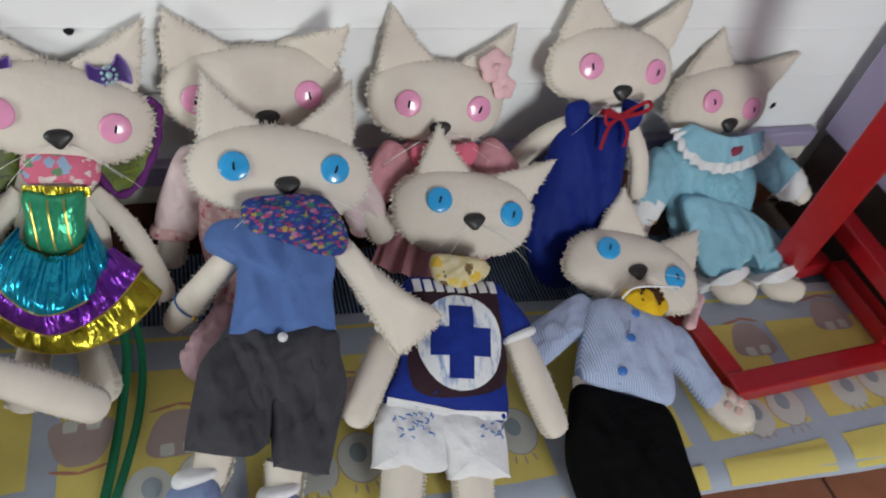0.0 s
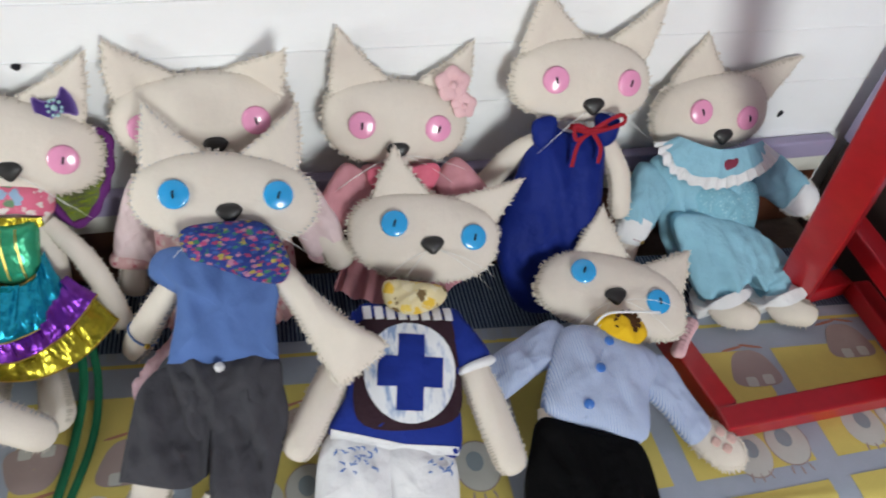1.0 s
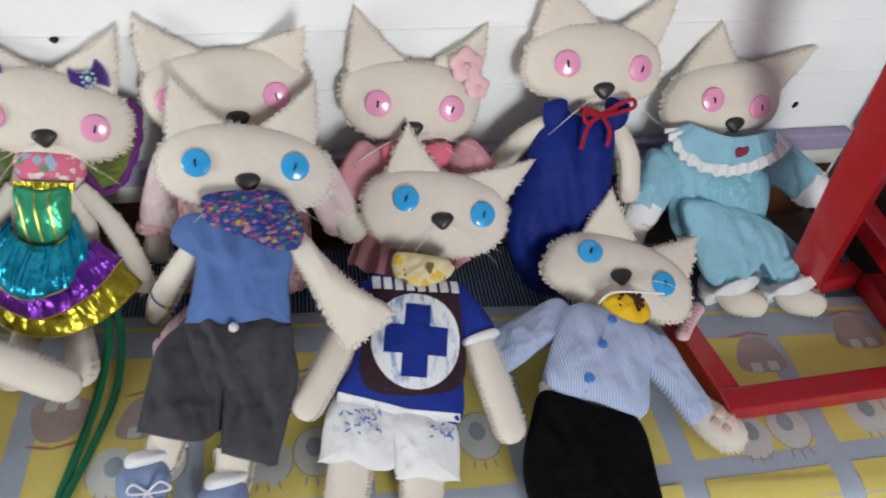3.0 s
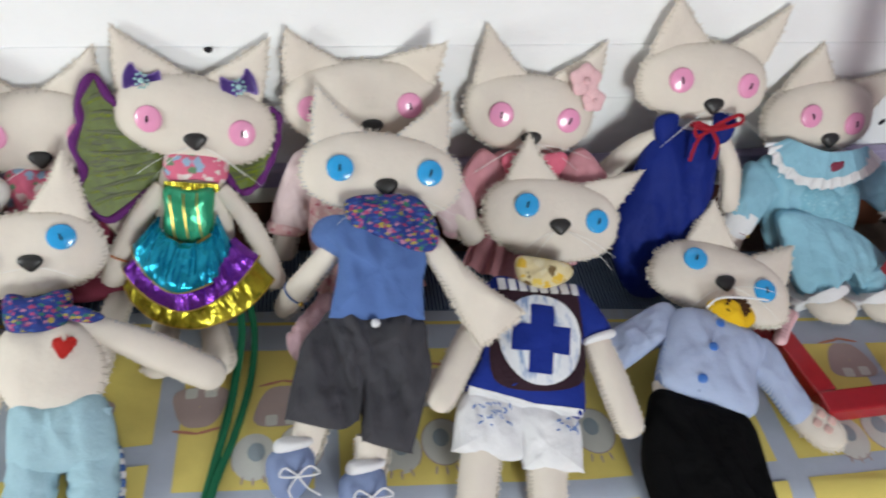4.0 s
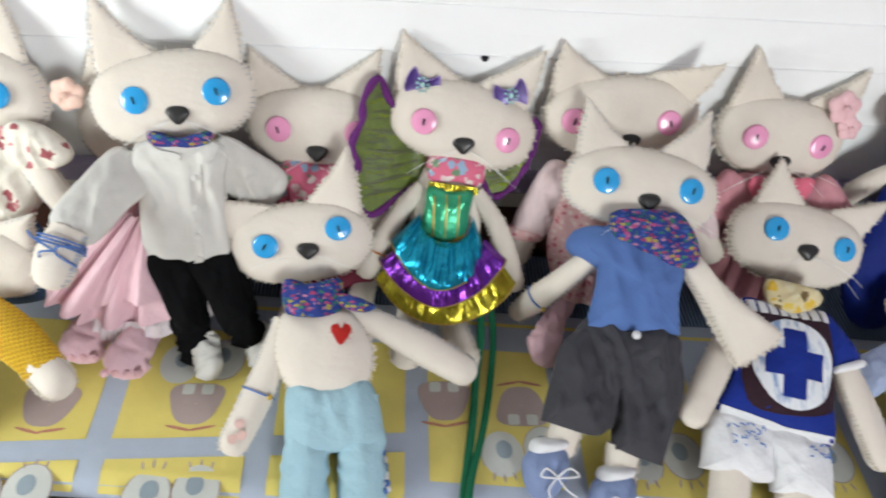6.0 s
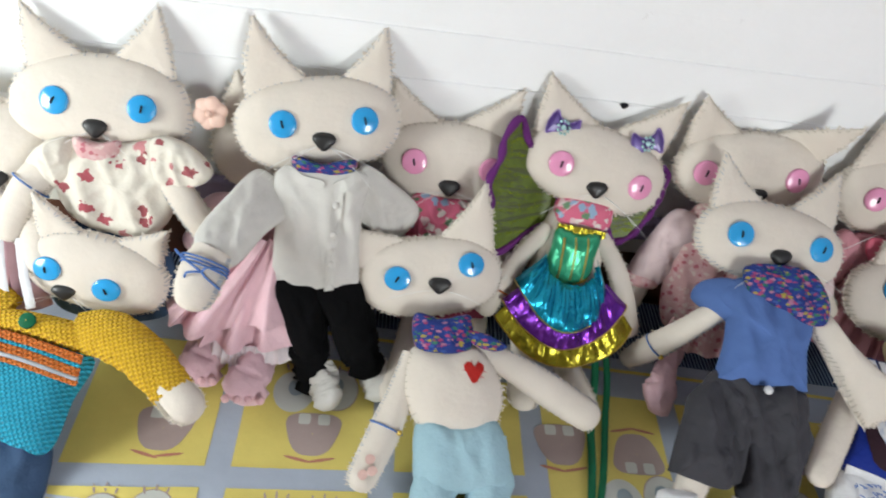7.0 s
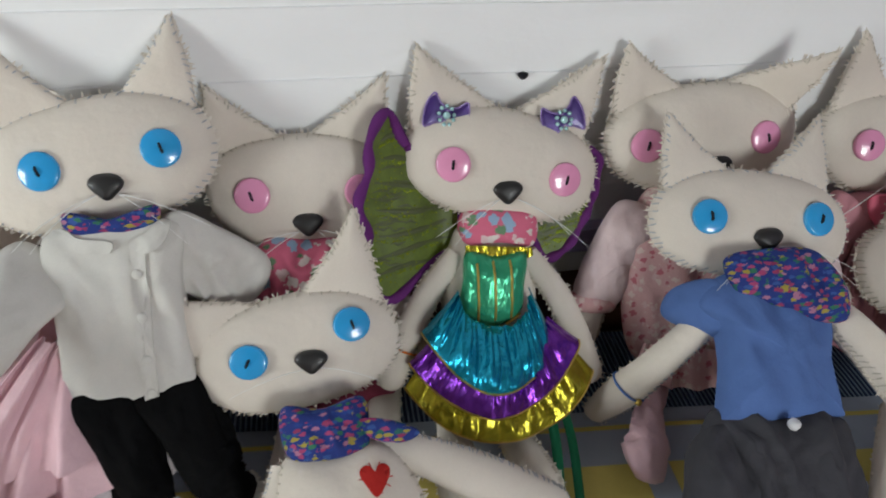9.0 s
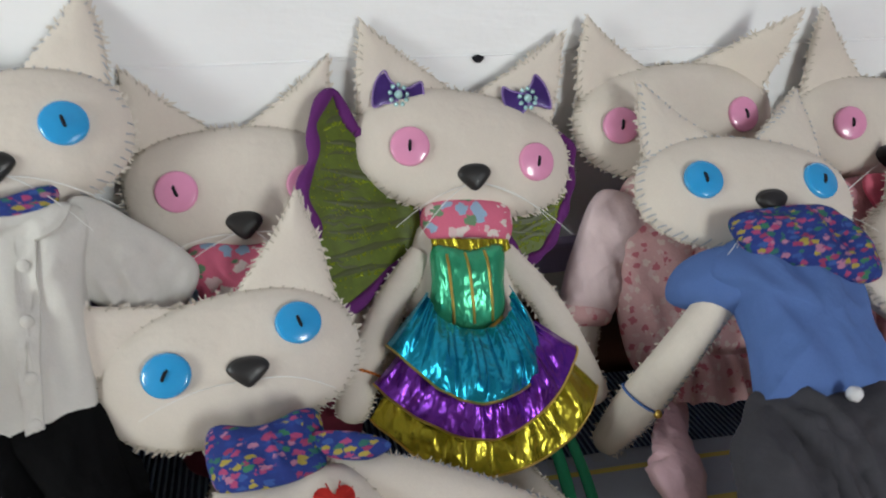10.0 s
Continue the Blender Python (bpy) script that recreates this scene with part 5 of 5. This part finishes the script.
    d.head((-8.6, -0.5), (6.7, 0.2), (-0.6, 4.9), (0.2, -4.6), (-3.2, 0.6), (3.0, -0.5), (0.1, -2.6), [(-6.9, 3.9), (-2.9, 9.1), (0.0, 4.9)], [(3.0, 4.6), (10.3, 6.1), (6.7, 1.2)], PINK_BTN, stitch=PALE, tips=(1.2, 0.2))
    return d.made("seated white cat doll in turquoise pyjamas with a lace collar")


def heart_doll():
    d = Doll((-0.172, -0.135, 0.142), 62, seed=9)
    for a in ([(2.2, -17, -1.6), (1.6, -24, -1.8), (1.6, -32, -1.8)], [(6.4, -17, -1.6), (7.4, -24, -1.8), (7.2, -32, -1.8)]):
        d.limb(a, [2.3, 2.4, 2.2], ICE, stitch=None)
    d.pillow([(-0.4, -15.4), (3.6, -15.8), (7.4, -15.0), (9.2, -19), (8.4, -22), (0.4, -22.4), (-0.9, -19)], 2.6, ICE, -1.6, samples=40, wrinkle=0.25, pleat=0.2)
    f = d.pillow([(-1.6, -8.2), (2, -8.0), (5.6, -7.6), (7.6, -10.4), (8.2, -13.4), (6.8, -16.6), (3.4, -17.2), (0, -16.8), (-2.2, -13.4), (-2.4, -10.6)], 2.4, MUSLIN, -1.4, samples=48, stitch=PALE, wrinkle=0.12)
    h = Vector((4.7, -10.5))
    d.patch([tuple(h + Vector(p)) for p in ((0, -1.3), (0.75, -0.4), (1.1, 0.45), (0.75, 0.95), (0.25, 0.85), (0.02, 0.45), (-0.3, 0.85), (-0.8, 0.9), (-1.1, 0.4), (-0.7, -0.4))], f, HEART, 0.1)
    for k in range(10):
        a = k * 0.63
        d.tube([(h.x + 0.8 * math.cos(a), h.y + 0.75 * math.sin(a), f(*h) + 0.1), (h.x + 1.25 * math.cos(a), h.y + 1.15 * math.sin(a), f(*h) + 0.05)], [0.05] * 2, HEART, 3)
    d.limb([(-1.6, -8.8, -1.4), (-2.6, -12.8, -1.6), (-4.0, -17.0, -1.8), (-5.8, -21.4, -1.5)], [1.1, 1.4, 1.7, 1.6], stitch=THREAD, seam=1)
    d.bracelet((-3.8, -16.6, -1.8), (-1.6, -4.2, 0.1), 1.8, CORD_BLUE)
    for q in ((-5.2, -19.8), (-4.9, -20.9), (-5.8, -21.3)):
        d.patch([(q[0] + 0.5 * math.cos(a), q[1] + 0.5 * math.sin(a)) for a in (0, 1, 2, 3, 4, 5)], lambda u, v: -0.35, PAW, 0.06, samples=18)
    d.limb([(5.0, -7.8, -1.2), (8.8, -9.3, -1.4), (13.2, -11.4, -2.4), (17.8, -13.7, -3.4)], [1.1, 1.5, 1.9, 1.8], stitch=THREAD, seam=-1)
    d.pillow([(-1.6, -4.6), (1.2, -5.0), (4.3, -4.4), (4.6, -7.2), (4.2, -8.5), (1.8, -9.0), (-0.8, -8.7), (-1.8, -7.0)], 1.8, FLORAL, -0.8, samples=36, wrinkle=0.45)
    d.pillow([(4.0, -6.2), (6.4, -6.6), (8.2, -7.6), (6.8, -8.2), (4.6, -7.6)], 0.5, FLORAL, 0.2, samples=20, wrinkle=0.3)
    d.head((-8.1, -2.6), (7.6, 0.2), (-0.7, 3.8), (-0.2, -6.0), (-3.9, -1.1), (3.9, 1.2), (0.7, -1.6), [(-8.0, -1.2), (-11.0, 4.2), (-3.8, 3.3)], [(1.2, 4.4), (4.7, 10.4), (6.9, 2.4)], BLUE_BTN, stitch=PALE, tips=(0.6, 0.0), nod=30, whiskers=1)
    return d.made("bare-chested white cat doll with a red heart and pale blue trousers")


def pink_scarf_doll():
    d = Doll((-0.162, -0.04, 0.21), 26, seed=10)
    d.pillow([(-4.6, -4.6), (0, -4.6), (4.4, -4.8), (6, -12), (6, -19), (-5, -19), (-5, -11)], 2.0, WINE, -2.0, samples=40, wrinkle=0.4)
    d.pillow([(-3.6, -3.4), (0, -3.6), (2.4, -3.8), (4.0, -6.0), (0.6, -9.0), (-3.8, -9.6), (-4.8, -7.0)], 1.6, PINK_PRINT, -0.9, samples=36, wrinkle=0.5)
    for x, y in ((-0.2, -0.215), (-0.125, -0.225)):
        a, b = d.local(x + 0.02, -0.09, 0.03), d.local(x, y, 0.026)
        d.limb([a, (a + b) / 2, b], [1.5, 1.6, 2.0], seam=-1)
    d.limb([(5.2, -7.6, -1.2), (8.0, -11.4, -0.8), (10.2, -15.4, -0.2)], [1.3, 1.4, 1.4])
    d.head((-7.9, 1.2), (7.4, 1.6), (-0.9, 5.0), (-0.8, -4.5), (-4.1, 0.4), (4.6, 0.2), (0.1, -2.3), [(-7.6, 4.2), (-6.9, 8.9), (-2.2, 5.1)], [(1.3, 5.0), (7.0, 9.2), (6.6, 3.2)], PINK_BTN, stitch=PALE)
    return d.made("white cat doll with pink eyes and a pink floral scarf")


def white_shirt_doll():
    d = Doll((-0.303, -0.052, 0.262), 30, seed=11)
    for a in ([(-1.6, -18, -0.8), (-0.2, -24, 0.0), (1.0, -28.4, 0.6)], [(3.4, -18, -0.8), (5.2, -23, 0.0), (6.6, -26.0, 0.6)]):
        d.limb(a, [2.6, 2.3, 2.0], JET, stitch=None)
    for leg in ([(-4.0, -17.0), (0.8, -17.2), (1.8, -22.6), (2.4, -27.4), (0.2, -28.2), (-1.4, -25.4), (-2.8, -21.6)], [(0.2, -17.0), (5.0, -16.4), (6.4, -20.6), (7.6, -25.4), (4.6, -26.6), (3.2, -24.6), (2.0, -21.4)]):
        d.pillow(leg, 1.9, JET, 0.2, samples=49, wrinkle=0.3)
    for x, y in ((-0.283, -0.216), (-0.228, -0.2)):
        a = d.local(x - 0.005, y + 0.025, 0.026)
        b = d.local(x + 0.008, y - 0.006, 0.02)
        d.limb([a, b], [1.9, 1.6], CREAM, stitch=None, flat=0.7)
    d.sleeve([(-4.2, -7.2, -0.2), (-6.9, -10.0, 2.6), (-9.2, -13.2, 5.4)], [2.3, 2.5, 2.2], CREAM, stitch=None)
    d.limb([(-9.2, -13.0, 5.6), (-10.0, -15.0, 6.8), (-10.3, -16.6, 7.6)], [1.9, 2.2, 2.1], stitch=THREAD, seam=-1)
    for k in (-0.25, 0.0, 0.25):
        d.bracelet((-9.8 + 0.3 * k, -14.4 + 1.4 * k, 6.6), (-0.8, -2.6, 1.6), 2.35, CORD_BLUE, False)
    for e in ((-8.0, -16.2), (-7.8, -14.2), (-12.2, -12.6), (-11.4, -15.4)):
        d.tube([(-9.6, -14.4, 8.6), ((e[0] - 9.6) / 2 - 0.3, (e[1] - 14.4) / 2 + 0.5, 9.0), (*e, 8.0)], [0.12] * 3, CORD_BLUE, 5, smooth=8)
    d.sleeve([(3.2, -6.4, -0.2), (6.2, -8.0, -1.2), (9.2, -10.6, -2.8)], [2.4, 2.6, 2.5], CREAM, stitch=None, flat=0.6)
    f = d.pillow([(-4.4, -5.8), (-2.7, -4.8), (4.0, -4.6), (5.4, -5.6), (4.9, -8.4), (4.8, -12), (5.1, -16.6), (4.6, -17.3), (2.2, -18.9), (1.4, -19.1), (-3.6, -18.4), (-4.2, -17.7), (-4.2, -12), (-4.3, -9)], 1.7, CREAM, -0.2, samples=98, wrinkle=0.3, pleat=0.14, flange=0.8, full=0.4)
    d.patch([(1.7, -6.0), (2.8, -6.0), (2.7, -10), (2.6, -14), (2.5, -18.5), (1.5, -18.8), (1.5, -14), (1.6, -10)], f, CREAM, 0.22, False)
    for v in (-8.2, -11.4, -14.6, -17.2):
        d.disc(2.1, v, lambda p, q: f(p, q) + 0.2, 0.36, 0.14, CREAM, False)
    d.pillow([(-2.6, -3.6), (0.2, -4.2), (3.6, -3.4), (3.4, -5.0), (0.4, -5.5), (-2.4, -5.1)], 0.9, FLORAL, 0.5, samples=30, wrinkle=0.2)
    for rim in ([(-3.6, -4.9), (-2.6, -4.7), (-1.6, -5.4), (0.6, -5.8), (0.2, -6.6), (-2.2, -6.3), (-3.4, -5.8)], [(4.6, -4.8), (3.8, -4.5), (3.0, -5.3), (1.8, -5.9), (2.6, -6.8), (4.0, -6.2)]):
        d.patch(rim, f, CREAM, 0.26, samples=42)
    d.head((-9.2, -1.8), (7.9, 1.4), (-1.3, 4.5), (0.2, -5.2), (-4.0, -0.6), (4.3, 0.6), (0.3, -2.0), [(-8.8, 1.8), (-7.5, 9.5), (-2.6, 4.0)], [(2.3, 5.0), (5.7, 9.9), (7.2, 3.6)], BLUE_BTN, stitch=THREAD, tips=(1.7, 0.6))
    return d.made("white cat doll in a cream shirt and black trousers")


def satin_doll():
    d = Doll((-0.352, -0.038, 0.19), 22, seed=12)
    d.pillow([(-5.6, -4.4), (0, -4.6), (5, -4.6), (6, -12), (6, -17), (-7, -17), (-6, -11)], 1.9, PINK, -1.2, samples=40, wrinkle=0.5)
    d.pillow([(-8.2, -5.0), (-4.6, -4.4), (-4.0, -9.0), (-8.6, -9.8)], 1.9, SATIN, -0.6, samples=28, wrinkle=0.4)
    d.flounce([(-4.4, -7.6), (-1.0, -8.0), (2.2, -7.6)], [(-10.4, -15.4), (-6.8, -17.9), (-0.5, -18.6), (6.6, -17.2)], SATIN, 3.6, 9.2, 4, 0.8, 18, None, 2.0, 0.6)
    d.flounce([(-1.8, -6.8), (0.0, -7.2), (1.6, -7.0)], [(-10.8, -15.0), (-7.4, -16.7), (-2.0, -15.9), (4.6, -14.9)], SATIN, 4.8, 10.0, 3, 0.9, 18, None, 4.0, 0.65)
    d.flounce([(-7.0, -17.4), (-4.0, -18.0), (0, -18.3), (6.4, -17.0)], [(-7.2, -18.8), (-4.2, -20.0), (0.0, -20.5), (7.2, -18.8)], LACE, 8.6, 9.8, 13, 0.2, 5, None, 1.0, 0.6)
    for x, y in ((-0.415, -0.2), (-0.362, -0.22)):
        p, q = d.local(x + 0.02, -0.1, 0.035), d.local(x, y, 0.03)
        d.limb([p, (p + q) / 2, q], [1.8, 2.0, 2.4], SATIN, stitch=None)
        for k in range(4):
            c = d.local(x - 0.018 + 0.012 * k, y - 0.022, 0.034)
            d.ball(c, 0.5, FLOWER_PINK, 8)
    d.limb([(-6.2, -6.4, -0.6), (-8.6, -9.6, 0.8)], [1.8, 1.6], SATIN, stitch=None)
    d.head((-7.6, 1.4), (8.6, 0.6), (0, 5.2), (0.4, -4.4), None, (5.0, 0.4), (-1.7, -1.9), [(-7.2, 3.4), (-4.6, 9.6), (-0.4, 5.0)], [(2.6, 5.0), (6.4, 9.4), (7.8, 2.8)], PINK_BTN, stitch=PALE, n0=-1.6, thick=1.7)
    d.rosette(-7.0, 5.3, 1.4, 1.9, PEACH, 6)
    return d.made("white cat doll in a pale pink satin dress with lace hem")


def print_shirt_doll():
    d = Doll((-0.53, -0.052, 0.25), 30, seed=13)
    d.limb([(-4.0, -5.6, -0.6), (-6.4, -8.6, 0.6), (-8.0, -12.6, 1.4)], [1.9, 1.8, 1.7], seam=-1)
    d.bracelet((-6.2, -8.4, 0.6), (-2, -3, 1), 2.0, CORD_BLUE, False)
    d.limb([(7.6, -6.6, 0.0), (10.0, -9.6, 0.8), (12.6, -12.6, 1.0)], [1.6, 1.6, 1.6], stitch=THREAD)
    f = d.pillow([(-2.6, -3.4), (0, -3.4), (3, -3.2), (6.6, -2.6), (7.8, -6.4), (7.4, -10.4), (5.2, -13.0), (1.3, -13.0), (-2.4, -11.6), (-4.2, -8.0)], 2.2, RED_PRINT, -0.9, samples=70, wrinkle=0.6, pleat=0.12, flange=0.5, full=0.4)
    d.pillow([(5.8, -2.4), (9.0, -2.6), (11.6, -4.9), (11.0, -6.5), (8.4, -7.2), (6.0, -6.4)], 1.4, RED_PRINT, 0.3, samples=48, wrinkle=0.45, flange=0.5)
    d.pillow([(-2.2, -3.6), (-4.6, -3.6), (-7.0, -6.4), (-5.0, -8.6), (-2.2, -7.4)], 1.8, RED_PRINT, -0.4, samples=40, wrinkle=0.45, flange=0.4)
    d.pillow([(-2.0, -3.0), (0.4, -3.4), (2.6, -3.0), (1.8, -5.2), (-1.2, -5.2)], 0.9, PALE_PRINT, 0.5, samples=24, wrinkle=0.2)
    d.pillow([(-4.4, -13), (6, -13), (7, -22), (-4.4, -22)], 2.2, JEANS, -1.2, samples=36, wrinkle=0.4)
    d.head((-9.3, -1.2), (9.0, -0.4), (-0.5, 5.4), (-0.1, -4.4), (-4.0, 0.4), (4.5, 0.4), (-0.1, -2.1), [(-7.4, 2.8), (-7.0, 9.2), (-1.8, 5.0)], [(1.8, 5.4), (5.9, 10.3), (7.6, 3.6)], BLUE_BTN, stitch=THREAD)
    return d.made("white cat doll in a cream shirt with red figure print")


def sweater_doll():
    d = Doll((-0.537, -0.16, 0.115), 62, seed=14)
    d.pillow([(-9.6, -14), (-4, -15.6), (0.2, -17), (-0.6, -26), (-4, -30), (-12, -28), (-12, -20)], 2.2, JEANS, -1.8, samples=40, wrinkle=0.5)
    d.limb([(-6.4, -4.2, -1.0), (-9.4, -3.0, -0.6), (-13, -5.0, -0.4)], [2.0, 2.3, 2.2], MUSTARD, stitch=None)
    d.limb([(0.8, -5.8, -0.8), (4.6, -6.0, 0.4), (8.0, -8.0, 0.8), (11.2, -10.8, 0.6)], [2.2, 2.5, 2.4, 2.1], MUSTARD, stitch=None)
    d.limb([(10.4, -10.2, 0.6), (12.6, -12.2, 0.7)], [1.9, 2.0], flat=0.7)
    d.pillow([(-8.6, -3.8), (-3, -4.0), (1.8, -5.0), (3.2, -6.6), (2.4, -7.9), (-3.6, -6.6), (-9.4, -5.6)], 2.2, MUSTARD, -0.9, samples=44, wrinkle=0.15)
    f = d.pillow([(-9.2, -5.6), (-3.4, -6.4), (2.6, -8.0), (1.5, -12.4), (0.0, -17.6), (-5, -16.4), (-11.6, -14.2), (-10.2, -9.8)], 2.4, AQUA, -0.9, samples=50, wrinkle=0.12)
    for k, yarn in enumerate((ORANGE, ORANGE, AQUA, ORANGE, ORANGE, THREAD, ORANGE)):
        row = [(-9.5 + 1.17 * i, -5.85 - 0.42 * k - 0.235 * i + 0.25 * math.sin(i * 0.4)) for i in range(11)]
        d.tube([(u, v, max(f(u, v), 0.75) + 0.2) for u, v in row], [0.27] * 11, yarn, 6)
    for u, v in ((-3.4, -5.2), (-6.4, -9.6)):
        d.disc(u, v, lambda a, b: max(f(a, b), 1.45), 0.8, 0.3, BOTTLE_GREEN, False)
        d.ball((u, v, max(f(u, v), 1.45) + 0.3), 0.18, GOLD_TRIM, 6)
    d.head((-5.9, 1.4), (8.3, -2.2), (0.4, 5.2), (1.6, -5.0), (-3.0, 0.8), (2.8, -1.2), (-1.5, -2.1), [(-4.4, 3.6), (-4.5, 9.2), (0.0, 5.0)], [(3.2, 4.2), (8.4, 5.8), (7.8, 0.2)], BLUE_BTN, stitch=THREAD, tips=(0.0, 0.0), nod=38)
    return d.made("white cat doll in a mustard and turquoise knitted sweater")


def pink_skirt_doll():
    d = Doll((-0.645, -0.075, 0.2), 34, seed=15)
    d.pillow([(-4, -4.6), (4, -4.6), (4.4, -9), (-4.4, -9)], 1.9, LACE, -1.4, samples=30, wrinkle=0.3)
    d.flounce([(-4, -7.4), (0, -8), (4.4, -7.4)], [(-8, -16), (0, -17), (7.4, -15.6)], SATIN, 1.4, 3.0, 9, 0.5, 8)
    for i in range(3):
        d.tube([(0.6 + 2.0 * i, -8.4, 1.9), (1.2 + 2.2 * i, -12, 3.0), (1.8 + 2.4 * i, -15.2, 3.6)], [0.45, 0.5, 0.5], WHITE, 6, flat=0.3)
    d.limb([(3.6, -5.4, -0.2), (5.6, -7.6, 1.0), (6.6, -10.4, 1.8)], [1.6, 1.7, 1.7])
    d.head((-8.0, 0.6), (6.6, 1.8), (0, 5.2), (0, -4.4), (-4.0, 0.4), None, (1.2, -2.9), [(-7.4, 3.4), (-6.4, 9.6), (-1.2, 5.0)], [(1.8, 5.0), (6.2, 8.6), (6.0, 2.8)], PINK_BTN, stitch=PALE)
    return d.made("white cat doll in a pink skirt with white ribbons")


for make in (fairy_doll, blue_shirt_doll, jersey_doll, striped_shirt_doll, hidden_pink_doll, pink_dress_doll, navy_doll, turquoise_doll, heart_doll, pink_scarf_doll, white_shirt_doll, satin_doll, print_shirt_doll, sweater_doll, pink_skirt_doll):
    make()


# ---------------------------------------------------------------- small things
def ribbon(name, path, w, material, label, category):
    """A flat ribbon along a path over the mat."""
    bm = bmesh.new()
    P = curve2(path, 40, False)
    rows = []
    for i, p in enumerate(P):
        t = (P[min(i + 1, len(P) - 1)] - P[max(i - 1, 0)]).normalized()
        s = t.cross(Vector((0, 0, 1))).normalized() * w / 2
        rows.append([bm.verts.new(q) for q in (p - s, p - s + Vector((0, 0, 0.0012)), p + s + Vector((0, 0, 0.0012)), p + s)])
    for a, b in zip(rows, rows[1:]):
        for j in range(4):
            bm.faces.new((a[j], a[(j + 1) % 4], b[(j + 1) % 4], b[j]))
    return tagged(finish(name, bm, material), label, category)


ribbon("ribbon", [(0.03, -0.135, 0.062), (0.034, -0.175, 0.03), (0.027, -0.225, 0.008), (0.02, -0.28, 0.006), (0.008, -0.35, 0.005), (0.003, -0.385, 0.005)], 0.009, BOTTLE_GREEN, "dark green satin ribbon lying on the mat", "ribbon")
ribbon("ribbon", [(0.04, -0.135, 0.064), (0.048, -0.175, 0.032), (0.044, -0.225, 0.008), (0.031, -0.29, 0.006), (0.014, -0.35, 0.0065), (0.006, -0.4, 0.005)], 0.008, BOTTLE_GREEN, "dark green satin ribbon lying on the mat", "ribbon")


def braid(path, r, mats, label):
    """Beads or twists of yarn in a row."""
    bm = bmesh.new()
    bmesh.ops.create_icosphere(bm, subdivisions=2, radius=r)
    for v in bm.verts:
        v.co *= 1 + 0.1 * noise.noise(v.co * 300)
    beads = []
    for m in mats:
        me = bpy.data.meshes.new("bead")
        bm.to_mesh(me)
        me.materials.append(m)
        me.polygons.foreach_set("use_smooth", [True] * len(me.polygons))
        beads.append(me)
    bm.free()
    P = curve2(path, 26, False)
    top = tagged(new("braided_cord"), label, "cord")
    top.location = P[0]
    for i, p in enumerate(P):
        bead = new("bead", beads[i % len(beads)])
        bead.parent = top
        bead.location = p - P[0] + Vector((0.35 * r * math.sin(i * 2.1), 0.35 * r * math.cos(i * 2.1), 0))
    return top


braid([(0.672, -0.243, 0.034), (0.69, -0.222, 0.034), (0.708, -0.205, 0.033)], 0.0068, [FLOWER_PINK], "pink braided cord lying over the chair stretcher")
braid([(-0.085, -0.3, 0.008), (-0.078, -0.325, 0.006), (-0.073, -0.36, 0.006)], 0.0036, [CORD_BLUE, WHITE], "blue and white twisted cord on the mat")
braid([(0.345, -0.34, 0.008), (0.348, -0.365, 0.006), (0.342, -0.39, 0.006)], 0.0036, [BOTTLE_GREEN, WHITE], "green and white twisted cord on the mat")


def wall_mark(x, z, w, h, turn):
    bm = bmesh.new()
    rim = [bm.verts.new((w * math.cos(a) * (1 + 0.25 * math.sin(3 * a)), -0.0016, h * math.sin(a))) for a in [i * 0.5236 for i in range(12)]]
    bm.faces.new(rim)
    ring = bmesh.ops.extrude_face_region(bm, geom=bm.faces[:])
    for v in ring["geom"]:
        if isinstance(v, bmesh.types.BMVert):
            v.co.y += 0.003
    ob = finish("nail_hole", bm, DARK)
    ob.matrix_world = pose(x, WALL_Y - 0.0012, z, 0, turn, 0)
    return tagged(ob, "small dark nail hole in the white wall", "hole")


wall_mark(0.023, 0.286, 0.0042, 0.003, 0)
wall_mark(0.889, 0.168, 0.0022, 0.0048, 25)
wall_mark(0.6, 0.345, 0.0016, 0.0014, 0)
